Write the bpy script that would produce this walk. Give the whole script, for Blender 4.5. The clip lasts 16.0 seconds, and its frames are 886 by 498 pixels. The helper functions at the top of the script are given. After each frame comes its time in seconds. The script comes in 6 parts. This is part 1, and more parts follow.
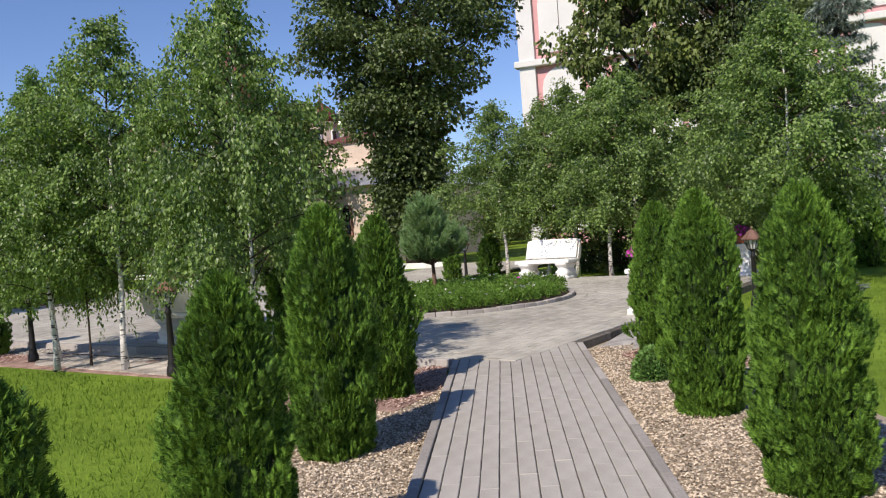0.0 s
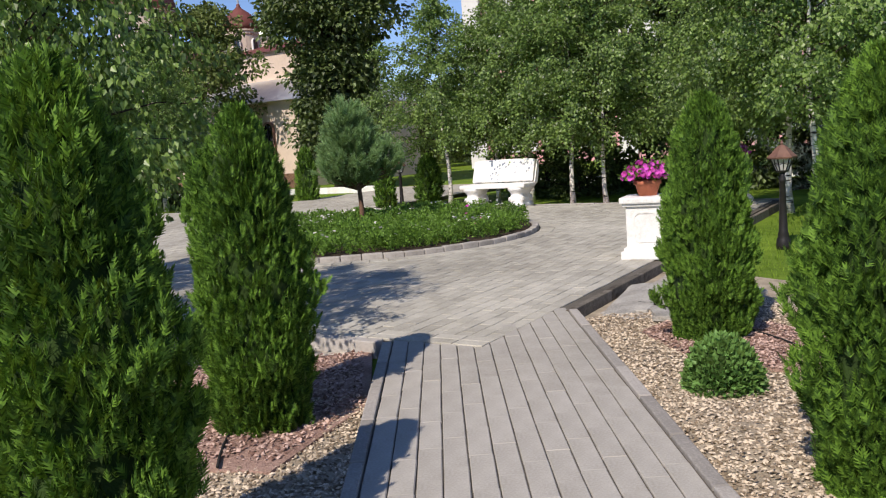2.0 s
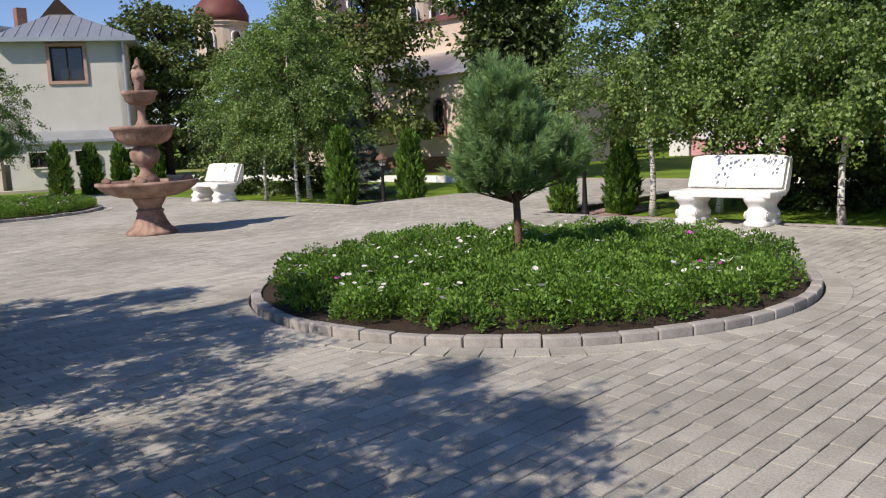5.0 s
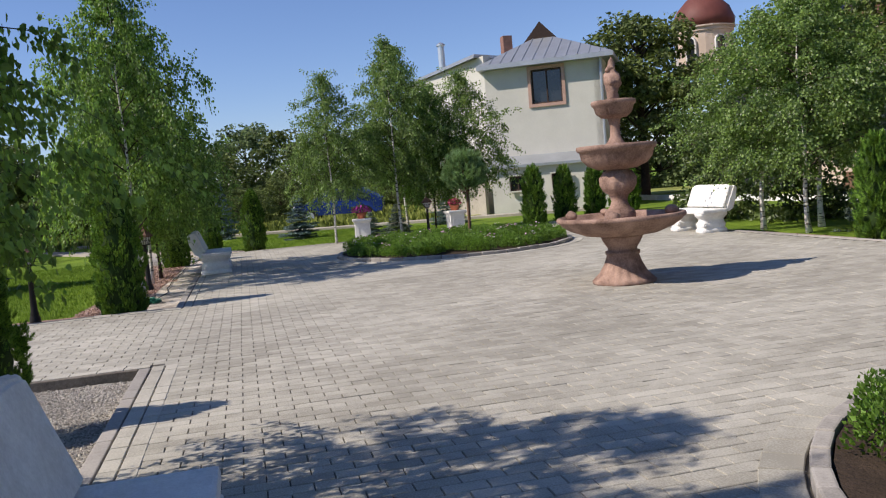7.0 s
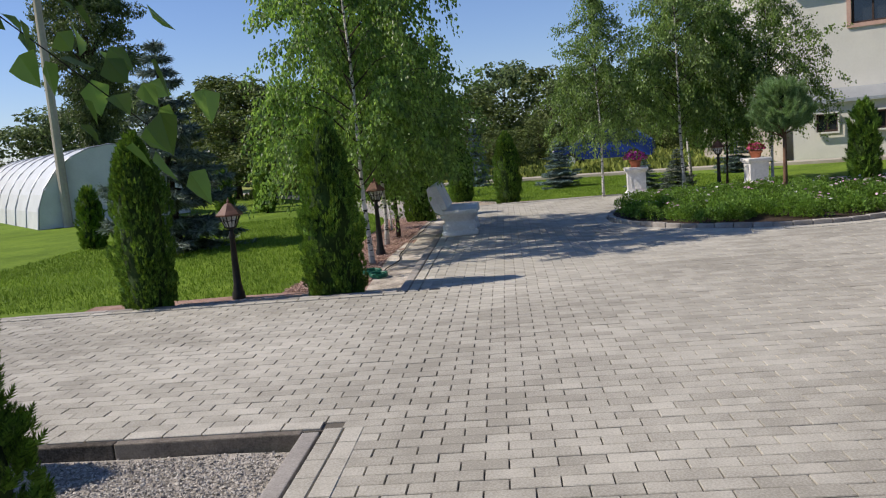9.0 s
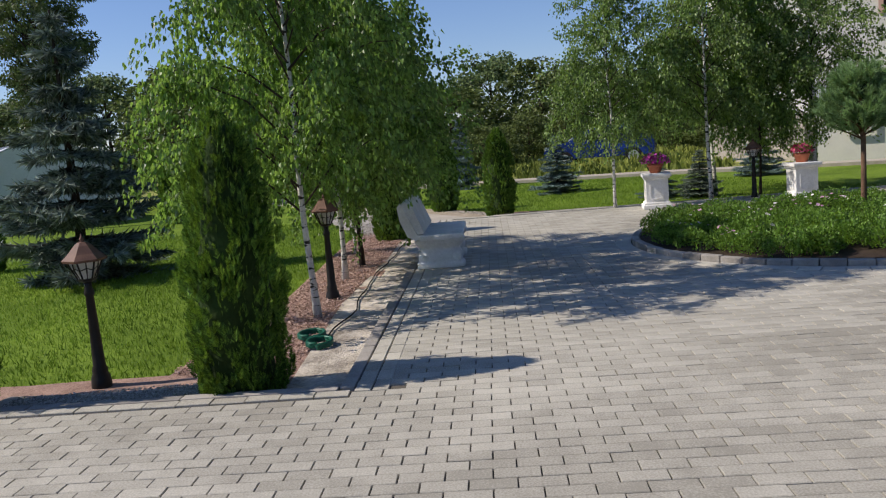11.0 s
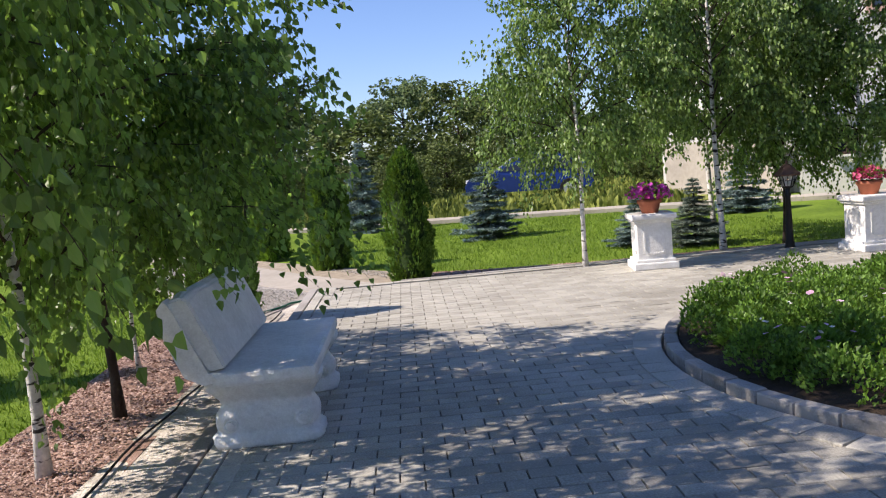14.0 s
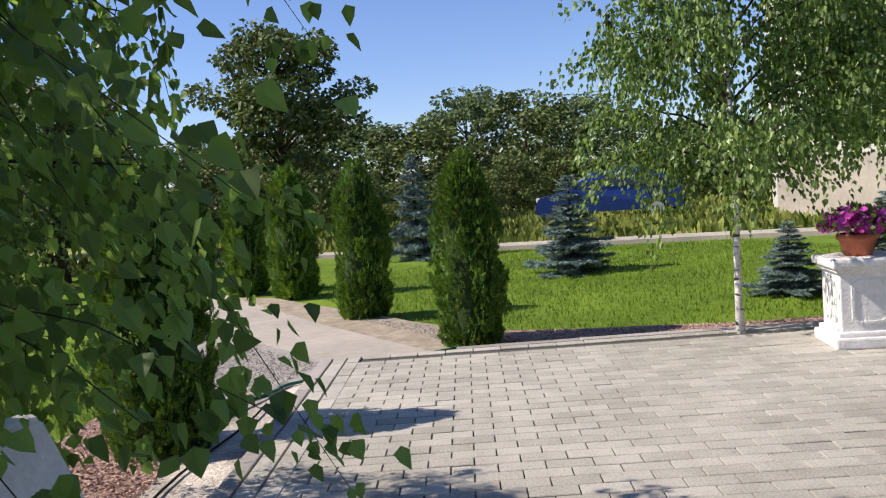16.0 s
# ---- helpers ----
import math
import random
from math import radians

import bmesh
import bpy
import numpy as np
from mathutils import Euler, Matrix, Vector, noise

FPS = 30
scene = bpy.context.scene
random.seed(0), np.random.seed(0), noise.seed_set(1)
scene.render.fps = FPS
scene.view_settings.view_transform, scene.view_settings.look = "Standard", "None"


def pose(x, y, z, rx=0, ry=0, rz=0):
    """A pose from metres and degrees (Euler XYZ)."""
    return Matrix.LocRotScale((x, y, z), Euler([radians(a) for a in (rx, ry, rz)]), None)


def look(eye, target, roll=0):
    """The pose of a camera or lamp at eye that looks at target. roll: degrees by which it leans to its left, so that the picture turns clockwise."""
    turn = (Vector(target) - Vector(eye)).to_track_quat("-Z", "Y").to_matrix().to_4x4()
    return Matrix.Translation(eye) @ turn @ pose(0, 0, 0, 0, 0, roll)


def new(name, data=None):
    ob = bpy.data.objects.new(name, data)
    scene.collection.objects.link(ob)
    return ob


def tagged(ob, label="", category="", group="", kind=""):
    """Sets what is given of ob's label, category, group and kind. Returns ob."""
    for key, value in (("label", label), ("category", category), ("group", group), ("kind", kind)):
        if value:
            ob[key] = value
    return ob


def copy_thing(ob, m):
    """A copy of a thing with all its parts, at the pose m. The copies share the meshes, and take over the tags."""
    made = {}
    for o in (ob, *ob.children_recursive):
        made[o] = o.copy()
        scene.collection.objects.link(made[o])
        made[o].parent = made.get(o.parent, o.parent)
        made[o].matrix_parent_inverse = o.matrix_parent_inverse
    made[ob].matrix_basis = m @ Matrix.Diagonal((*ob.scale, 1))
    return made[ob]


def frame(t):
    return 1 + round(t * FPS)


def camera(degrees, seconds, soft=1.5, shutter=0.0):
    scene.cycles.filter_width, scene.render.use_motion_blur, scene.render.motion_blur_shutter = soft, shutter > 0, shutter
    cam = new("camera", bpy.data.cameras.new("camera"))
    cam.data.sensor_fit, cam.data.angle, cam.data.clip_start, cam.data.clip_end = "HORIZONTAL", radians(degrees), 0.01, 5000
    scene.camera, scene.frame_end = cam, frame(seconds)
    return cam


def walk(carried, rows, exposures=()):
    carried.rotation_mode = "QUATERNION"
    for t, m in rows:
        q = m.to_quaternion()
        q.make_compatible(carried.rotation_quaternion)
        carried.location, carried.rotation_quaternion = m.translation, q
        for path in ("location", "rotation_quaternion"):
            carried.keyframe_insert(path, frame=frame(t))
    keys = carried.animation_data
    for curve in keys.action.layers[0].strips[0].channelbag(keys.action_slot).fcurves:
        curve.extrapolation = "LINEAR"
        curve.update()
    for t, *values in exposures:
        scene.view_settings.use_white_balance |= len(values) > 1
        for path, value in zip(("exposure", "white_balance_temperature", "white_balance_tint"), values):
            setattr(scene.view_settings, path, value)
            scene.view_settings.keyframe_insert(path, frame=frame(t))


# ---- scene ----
cam = camera(56.6, 16.0, soft=1.15)
PATH = [
    (0, (16.162, -6.602, 1.299), (14.986, -4.985, 1.248), -4.3),
    (0.5, (15.714, -6.056, 1.307), (14.608, -4.39, 1.289), -4.5),
    (1, (15.333, -5.401, 1.286), (14.267, -3.711, 1.195), -4.4),
    (1.5, (14.849, -4.777, 1.206), (13.803, -3.084, 1.005), -4.2),
    (2, (14.461, -4.139, 1.192), (13.412, -2.454, 0.944), -4.0),
    (2.5, (14.037, -3.553, 1.192), (12.988, -1.869, 0.945), -3.8),
    (3, (13.686, -2.902, 1.184), (12.697, -1.181, 0.943), -3.2),
    (3.2, (13.538, -2.633, 1.225), (12.542, -0.915, 0.991), -3.0),
    (5.3, (11.692, -0.274, 1.288), (10.163, 0.984, 1.007), -3.0),
    (5.5, (11.417, -0.048, 1.302), (9.793, 1.085, 1.023), -3.4),
    (6, (10.722, 0.385, 1.302), (8.94, 1.267, 1.089), -3.7),
    (6.5, (10.025, 0.665, 1.367), (8.133, 1.289, 1.194), -3.9),
    (7, (9.122, 0.862, 1.347), (7.184, 1.325, 1.183), -4.7),
    (7.5, (8.29, 1.044, 1.362), (6.31, 1.264, 1.192), -5.0),
    (8, (7.438, 1.071, 1.36), (5.45, 1.055, 1.145), -5.4),
    (8.2, (7.125, 1.07, 1.358), (5.14, 0.994, 1.125), -5.1),
    (10.3, (4.082, 0.942, 1.491), (2.108, 0.755, 1.23), -4.8),
    (10.5, (3.773, 0.947, 1.48), (1.798, 0.794, 1.205), -4.4),
    (11, (2.888, 0.916, 1.479), (0.91, 0.792, 1.209), -4.7),
    (11.5, (2.054, 0.96, 1.444), (0.075, 0.827, 1.189), -5.3),
    (12, (1.041, 0.886, 1.373), (-0.939, 0.709, 1.148), -5.0),
    (12.5, (0.149, 0.872, 1.35), (-1.843, 0.822, 1.19), -3.6),
    (13, (-0.658, 1.057, 1.349), (-2.649, 1.124, 1.178), -3.8),
    (13.5, (-1.47, 1.078, 1.313), (-3.449, 1.244, 1.076), -4.4),
    (14, (-2.379, 1.078, 1.296), (-4.367, 1.161, 1.093), -5.0),
    (14.5, (-3.121, 1.022, 1.275), (-5.112, 1.101, 1.101), -5.3),
    (15, (-3.972, 1.02, 1.274), (-5.963, 1.064, 1.081), -4.8),
    (15.5, (-4.741, 1.082, 1.269), (-6.731, 1.105, 1.069), -5.1),
    (16, (-5.568, 1.109, 1.259), (-7.562, 1.046, 1.109), -4.5),
]
EXPOSURES = [(0, 0.12, 6500, 15), (3, 0.05, 6500, 14), (5.5, 0.05, 6500, 15), (8, 0.1, 6500, 14), (10.5, -0.1, 6500, 13), (11.5, 0.0, 6450, 13), (13, 0.22, 6400, 13), (14, 0.54, 6500, 17), (15, 0.55, 6500, 16), (16, 0.36, 6500, 16)]
walk(cam, [(t, look(eye, target, roll)) for t, eye, target, roll in PATH], EXPOSURES)

# ---- light ----
SUN_AZ, SUN_EL = radians(177.0), radians(43.5)      # compass angle of the sun from +y towards +x
sun_way = Vector((math.sin(SUN_AZ) * math.cos(SUN_EL), math.cos(SUN_AZ) * math.cos(SUN_EL), math.sin(SUN_EL)))
world = bpy.data.worlds.new("sky")
scene.world = world
world.use_nodes = True
wn = world.node_tree.nodes
sky = wn.new("ShaderNodeTexSky")
sky.sky_type, sky.sun_disc = "NISHITA", False
sky.sun_elevation, sky.sun_rotation = SUN_EL, SUN_AZ
sky.altitude, sky.air_density, sky.dust_density, sky.ozone_density = 800, 1.1, 0.15, 6.0
wn["Background"].inputs["Strength"].default_value = 0.112
tint = wn.new("ShaderNodeMix")                      # the clear, deep blue of that morning
tint.data_type, tint.blend_type = "RGBA", "MULTIPLY"
tint.inputs[0].default_value, tint.inputs[7].default_value = 1.0, (0.985, 0.955, 1.06, 1)
world.node_tree.links.new(sky.outputs[0], tint.inputs[6])
world.node_tree.links.new(tint.outputs[2], wn["Background"].inputs["Color"])
sun = new("sun", bpy.data.lights.new("sun", "SUN"))
sun.data.energy, sun.data.angle, sun.data.color = 4.9, radians(0.53), (1.0, 0.92, 0.80)
sun.matrix_world = look(sun_way * 60, (0, 0, 0))

# ---- materials ----
def mat(name, color, rough=0.7, vary=0.25, scale=6.0, bump=0.0, bscale=60.0, island=0.0, obj=0.0, metal=0.0, trans=0.0, color2=None, spec=0.3, grain=0.0, through_color=None):
    """Base colour with two scales of variation, fine relief, and variation from piece to piece."""
    m = bpy.data.materials.new(name)
    m.use_nodes = True
    n, l = m.node_tree.nodes, m.node_tree.links
    b = n["Principled BSDF"]
    b.inputs["Roughness"].default_value, b.inputs["Metallic"].default_value = rough, metal
    b.inputs["Specular IOR Level"].default_value = spec
    tc = n.new("ShaderNodeTexCoord")
    no = n.new("ShaderNodeTexNoise")
    no.inputs["Scale"].default_value, no.inputs["Detail"].default_value = scale, 6
    l.new(tc.outputs["Object"], no.inputs["Vector"])
    n2 = n.new("ShaderNodeTexNoise")
    n2.inputs["Scale"].default_value, n2.inputs["Detail"].default_value = scale * 11, 3
    l.new(tc.outputs["Object"], n2.inputs["Vector"])
    add = n.new("ShaderNodeMath")
    add.operation = "ADD"
    l.new(no.outputs[0], add.inputs[0])
    half = n.new("ShaderNodeMath")
    half.operation, half.inputs[1].default_value = "MULTIPLY_ADD", 0.5
    half.inputs[2].default_value = -0.25
    l.new(n2.outputs[0], half.inputs[0])
    l.new(half.outputs[0], add.inputs[1])
    last = add.outputs[0]
    if grain:
        n4 = n.new("ShaderNodeTexNoise")
        n4.inputs["Scale"].default_value, n4.inputs["Detail"].default_value = 95, 4
        l.new(tc.outputs["Object"], n4.inputs["Vector"])
        gm = n.new("ShaderNodeMath")
        gm.operation, gm.inputs[1].default_value, gm.inputs[2].default_value = "MULTIPLY_ADD", grain, -grain / 2
        l.new(n4.outputs[0], gm.inputs[0])
        ga = n.new("ShaderNodeMath")
        l.new(gm.outputs[0], ga.inputs[0])
        l.new(last, ga.inputs[1])
        last = ga.outputs[0]
    for amount, kind, socket in ((island, "ShaderNodeNewGeometry", "Random Per Island"), (obj, "ShaderNodeObjectInfo", "Random")):
        if amount:
            g = n.new(kind)
            ma = n.new("ShaderNodeMath")
            ma.operation, ma.inputs[1].default_value = "MULTIPLY_ADD", amount
            l.new(g.outputs[socket], ma.inputs[0])
            l.new(last, ma.inputs[2])
            sb = n.new("ShaderNodeMath")
            sb.operation, sb.inputs[1].default_value = "SUBTRACT", amount / 2
            l.new(ma.outputs[0], sb.inputs[0])
            last = sb.outputs[0]
    ra = n.new("ShaderNodeValToRGB")
    c1 = [c * (1 - vary) for c in color]
    c3 = [min(1, c * (1 + vary)) for c in (color2 or color)]
    ra.color_ramp.elements[0].position, ra.color_ramp.elements[1].position = 0.22, 0.78
    ra.color_ramp.elements[0].color, ra.color_ramp.elements[1].color = (*c1, 1), (*c3, 1)
    l.new(last, ra.inputs[0])
    l.new(ra.outputs[0], b.inputs["Base Color"])
    if bump:
        bp = n.new("ShaderNodeBump")
        bp.inputs["Strength"].default_value, bp.inputs["Distance"].default_value = 0.8, bump
        n3 = n.new("ShaderNodeTexNoise")
        n3.inputs["Scale"].default_value, n3.inputs["Detail"].default_value = bscale, 5
        l.new(tc.outputs["Object"], n3.inputs["Vector"])
        l.new(n3.outputs[0], bp.inputs["Height"])
        l.new(bp.outputs[0], b.inputs["Normal"])
    if trans:
        tr = n.new("ShaderNodeBsdfTranslucent")
        mix = n.new("ShaderNodeMixShader")
        mix.inputs[0].default_value = trans
        if through_color:
            rt_ = n.new("ShaderNodeValToRGB")
            rt_.color_ramp.elements[0].position, rt_.color_ramp.elements[1].position = 0.22, 0.78
            rt_.color_ramp.elements[0].color = (*[c * 0.6 for c in through_color], 1)
            rt_.color_ramp.elements[1].color = (*through_color, 1)
            l.new(last, rt_.inputs[0])
            l.new(rt_.outputs[0], tr.inputs["Color"])
        else:
            l.new(ra.outputs[0], tr.inputs["Color"])
        l.new(b.outputs[0], mix.inputs[1])
        l.new(tr.outputs[0], mix.inputs[2])
        l.new(mix.outputs[0], n["Material Output"].inputs["Surface"])
    return m


def glass(name, tint, rough=0.05, alpha=1.0):
    m = bpy.data.materials.new(name)
    m.use_nodes = True
    b = m.node_tree.nodes["Principled BSDF"]
    b.inputs["Base Color"].default_value = (*tint, 1)
    b.inputs["Roughness"].default_value, b.inputs["Specular IOR Level"].default_value = rough, 0.6
    b.inputs["Transmission Weight"].default_value = alpha
    return m


PAVER = mat("concrete_paver", (0.37, 0.348, 0.292), 0.9, 0.2, 0.45, 0.003, 160, island=0.24, obj=0.24, color2=(0.445, 0.422, 0.362), spec=0.15, grain=0.9)
SAND = mat("joint_sand", (0.11, 0.098, 0.08), 0.95, 0.3, 3, 0.003, 200)
KERB = mat("concrete_kerb", (0.34, 0.315, 0.285), 0.9, 0.25, 2.5, 0.003, 120, island=0.3, obj=0.5, spec=0.15, grain=0.8)
# Kerb soiled and darkened: the shade of the east faces is in its colour.
DIRTSHADEKERB = mat("soiled_shaded_kerb", (0.10, 0.085, 0.07), 0.95, 0.45, 2.5, 0.004, 90, color2=(0.17, 0.15, 0.125), obj=0.3, spec=0.1, grain=0.6)
GRASS = mat("lawn_grass", (0.11, 0.19, 0.02), 0.9, 0.3, 0.7, 0.02, 60, spec=0.1, color2=(0.15, 0.225, 0.026), grain=0.7)
BLADE = mat("grass_blade", (0.12, 0.215, 0.02), 0.7, 0.3, 0.5, island=0.5, trans=0.35, color2=(0.18, 0.275, 0.03), spec=0.2)
FIELD = mat("rough_meadow", (0.15, 0.19, 0.04), 0.95, 0.5, 0.3, 0.05, 20, color2=(0.28, 0.30, 0.08))
WEED = mat("meadow_weed", (0.13, 0.18, 0.035), 0.8, 0.35, 0.4, island=0.8, trans=0.35, color2=(0.26, 0.29, 0.07), spec=0.2)
GRAVEL = mat("beige_gravel_bed", (0.36, 0.30, 0.22), 0.95, 0.35, 9, 0.012, 90)
PEBBLE = mat("beige_pebble", (0.34, 0.26, 0.175), 0.9, 0.4, 4, island=1.1, color2=(0.47, 0.39, 0.295))
GREYGRAVEL = mat("grey_crushed_stone", (0.36, 0.33, 0.29), 0.95, 0.35, 12, 0.012, 110)
RUBBLE = mat("broken_grey_concrete", (0.30, 0.285, 0.255), 0.95, 0.3, 5, 0.008, 80, color2=(0.38, 0.36, 0.32), grain=0.8)
SANDY = mat("pale_sand_bed", (0.30, 0.25, 0.20), 0.95, 0.45, 3.5, 0.02, 50, color2=(0.52, 0.47, 0.40))
MULCH = mat("red_brown_mulch", (0.28, 0.165, 0.125), 0.95, 0.35, 4, 0.012, 120, color2=(0.38, 0.255, 0.205), grain=0.8)
CHIP = mat("red_bark_chip", (0.28, 0.16, 0.12), 0.9, 0.35, 5, island=1.1, color2=(0.42, 0.295, 0.245))
SOIL = mat("dark_soil", (0.045, 0.03, 0.02), 0.95, 0.4, 8, 0.02, 50)
WHITE = mat("white_painted_concrete", (0.74, 0.72, 0.675), 0.75, 0.12, 2.6, 0.006, 60, color2=(0.82, 0.81, 0.78), grain=0.5)
STONE = mat("terracotta_stone", (0.20, 0.115, 0.085), 0.9, 0.4, 5, 0.008, 60, color2=(0.33, 0.22, 0.17))
TERRA = mat("terracotta_pot", (0.45, 0.15, 0.08), 0.8, 0.15, 8, 0.001, 100)
IRON = mat("black_painted_iron", (0.018, 0.016, 0.015), 0.45, 0.3, 20)
COPPER = mat("brown_lantern_hood", (0.16, 0.085, 0.06), 0.6, 0.3, 15)
FROST = glass("frosted_lantern_glass", (0.85, 0.84, 0.80), 0.6, 0.5)
BARKW = mat("white_birch_bark", (0.55, 0.52, 0.46), 0.85, 0.3, 5, 0.006, 40, color2=(0.68, 0.65, 0.6))
bn, bk = BARKW.node_tree.nodes, BARKW.node_tree.links
bcoord, bmap, bnoise, bramp, bmix = bn.new("ShaderNodeTexCoord"), bn.new("ShaderNodeMapping"), bn.new("ShaderNodeTexNoise"), bn.new("ShaderNodeValToRGB"), bn.new("ShaderNodeMix")
bmap.inputs["Scale"].default_value = (9, 9, 34)
bnoise.inputs["Scale"].default_value, bnoise.inputs["Detail"].default_value = 1.0, 4
bramp.color_ramp.elements[0].position, bramp.color_ramp.elements[1].position = 0.56, 0.61
bmix.data_type = "RGBA"
bsdf = bn["Principled BSDF"]
bk.new(bsdf.inputs["Base Color"].links[0].from_socket, bmix.inputs[6])
bmix.inputs[7].default_value = (0.035, 0.03, 0.027, 1)
bk.new(bcoord.outputs["Object"], bmap.inputs["Vector"])
bk.new(bmap.outputs[0], bnoise.inputs["Vector"])
bk.new(bnoise.outputs[0], bramp.inputs[0])
bk.new(bramp.outputs[0], bmix.inputs[0])
bk.new(bmix.outputs[2], bsdf.inputs["Base Color"])
BARKD = mat("dark_bark", (0.055, 0.04, 0.03), 0.95, 0.4, 12, 0.012, 60)
BARKB = mat("brown_pine_bark", (0.17, 0.10, 0.065), 0.95, 0.4, 14, 0.012, 60)
BIRCH = mat("birch_leaf", (0.095, 0.165, 0.045), 0.42, 0.4, 0.6, island=0.9, trans=0.42, color2=(0.185, 0.27, 0.068), spec=0.55, through_color=(0.29, 0.45, 0.075))
# Copy of birch_leaf for the near trees: more backlight put into its colour.
BIRCHN = mat("brightened_birch_leaf", (0.095, 0.175, 0.04), 0.42, 0.4, 0.6, island=0.9, trans=0.5, color2=(0.17, 0.27, 0.06), spec=0.55, through_color=(0.33, 0.53, 0.085))
LIME = mat("lime_leaf", (0.095, 0.135, 0.03), 0.55, 0.35, 0.4, island=0.7, trans=0.25, color2=(0.13, 0.17, 0.04), spec=0.4)
# Paled leaf colour: the haze of distance is put into it.
MIDLEAF = mat("hazed_meadow_leaf", (0.11, 0.165, 0.065), 0.6, 0.4, 0.4, island=0.7, trans=0.35, color2=(0.16, 0.215, 0.08), spec=0.4)
PATHP = mat("path_concrete_paver", (0.37, 0.345, 0.30), 0.9, 0.16, 0.5, 0.002, 180, grain=0.6, island=0.08, obj=0.10, color2=(0.41, 0.385, 0.345), spec=0.15)
DARKLEAF = mat("dark_tree_leaf", (0.05, 0.08, 0.022), 0.5, 0.35, 0.4, island=0.7, trans=0.25, color2=(0.105, 0.145, 0.04), spec=0.5, through_color=(0.16, 0.24, 0.04))
THUJA = mat("thuja_foliage", (0.045, 0.115, 0.015), 0.65, 0.4, 2.0, island=0.7, trans=0.2, color2=(0.115, 0.215, 0.026), spec=0.25, through_color=(0.22, 0.36, 0.03))
# Dark filler of thujas and the shrub: shade between leaves put into colour.
SHADECORE = mat("foliage_shade_core", (0.025, 0.05, 0.009), 0.95, 0.4, 9, 0.02, 40)
PINE = mat("pine_needles", (0.20, 0.34, 0.12), 0.55, 0.3, 2, island=0.6, trans=0.4, color2=(0.30, 0.45, 0.20), spec=0.5, through_color=(0.30, 0.45, 0.14))
# Dark balls within the pine crowns: inner shade put into their colour.
PINESHADE = mat("pine_shade_core", (0.035, 0.065, 0.025), 0.95, 0.4, 9)
SPRUCE = mat("spruce_needles", (0.095, 0.135, 0.10), 0.7, 0.35, 2, island=0.6, trans=0.1, color2=(0.23, 0.28, 0.235))
BLUESPRUCE = mat("blue_spruce_needles", (0.13, 0.20, 0.18), 0.7, 0.35, 2, island=0.6, trans=0.1, color2=(0.24, 0.32, 0.30))
BEDLEAF = mat("bedding_leaf", (0.07, 0.15, 0.022), 0.5, 0.4, 1.6, island=0.8, trans=0.35, color2=(0.14, 0.25, 0.04), spec=0.4, through_color=(0.26, 0.44, 0.04))
BOX = mat("box_shrub_leaf", (0.13, 0.235, 0.045), 0.5, 0.3, 2, island=0.7, trans=0.25, color2=(0.16, 0.30, 0.08), spec=0.4)
PETALW = mat("white_petal", (0.80, 0.76, 0.72), 0.6, 0.08, 4, island=0.4, trans=0.25)
PETALP = mat("magenta_petal", (0.50, 0.035, 0.28), 0.6, 0.25, 4, island=0.8, trans=0.25, color2=(0.62, 0.10, 0.50))
PETALL = mat("pale_pink_petal", (0.62, 0.30, 0.46), 0.6, 0.2, 4, island=0.8, trans=0.25, color2=(0.70, 0.50, 0.60))
PETALR = mat("pink_red_petal", (0.48, 0.03, 0.10), 0.6, 0.25, 4, island=0.8, trans=0.25, color2=(0.62, 0.12, 0.22))
RENDER_W = mat("cream_render", (0.56, 0.545, 0.485), 0.9, 0.06, 1.5, 0.003, 90)
CHURCH_W = mat("beige_church_render", (0.58, 0.47, 0.38), 0.9, 0.10, 0.8, 0.004, 60)
PINK = mat("pink_church_render", (0.62, 0.33, 0.33), 0.9, 0.10, 0.8, 0.004, 60)
WHITE_W = mat("white_church_render", (0.66, 0.65, 0.625), 0.9, 0.06, 0.8, 0.004, 60)
TIN = mat("grey_tin_roof", (0.42, 0.44, 0.46), 0.45, 0.12, 1.2, metal=0.6)
SILVER = mat("silver_dome_tin", (0.72, 0.72, 0.70), 0.35, 0.1, 3, metal=0.8)
REDROOF = mat("red_tin_roof", (0.15, 0.05, 0.04), 0.6, 0.2, 2)
PINKFRAME = mat("pinkish_stone_frame", (0.46, 0.30, 0.24), 0.85, 0.15, 6, 0.003, 60)
DARKWOOD = mat("dark_window_wood", (0.05, 0.03, 0.022), 0.6, 0.3, 10)
PANE = mat("dark_window_pane", (0.02, 0.024, 0.028), 0.08, 0.2, 1.0, spec=0.8)
BRICKRED = mat("dull_red_window_surround", (0.24, 0.13, 0.10), 0.85, 0.2, 6)
CONCRETE = mat("pale_concrete", (0.42, 0.375, 0.31), 0.9, 0.2, 1.0, 0.003, 60)
BLUECAR = mat("blue_car_paint", (0.016, 0.04, 0.19), 0.25, 0.05, 2, metal=0.3, spec=0.6)
RUBBER = mat("black_rubber", (0.015, 0.015, 0.015), 0.8, 0.2, 10)
GREENHOSE = mat("green_garden_hose", (0.008, 0.10, 0.06), 0.4, 0.15, 10)
POLY = mat("white_greenhouse_film", (0.62, 0.64, 0.64), 0.4, 0.1, 2)


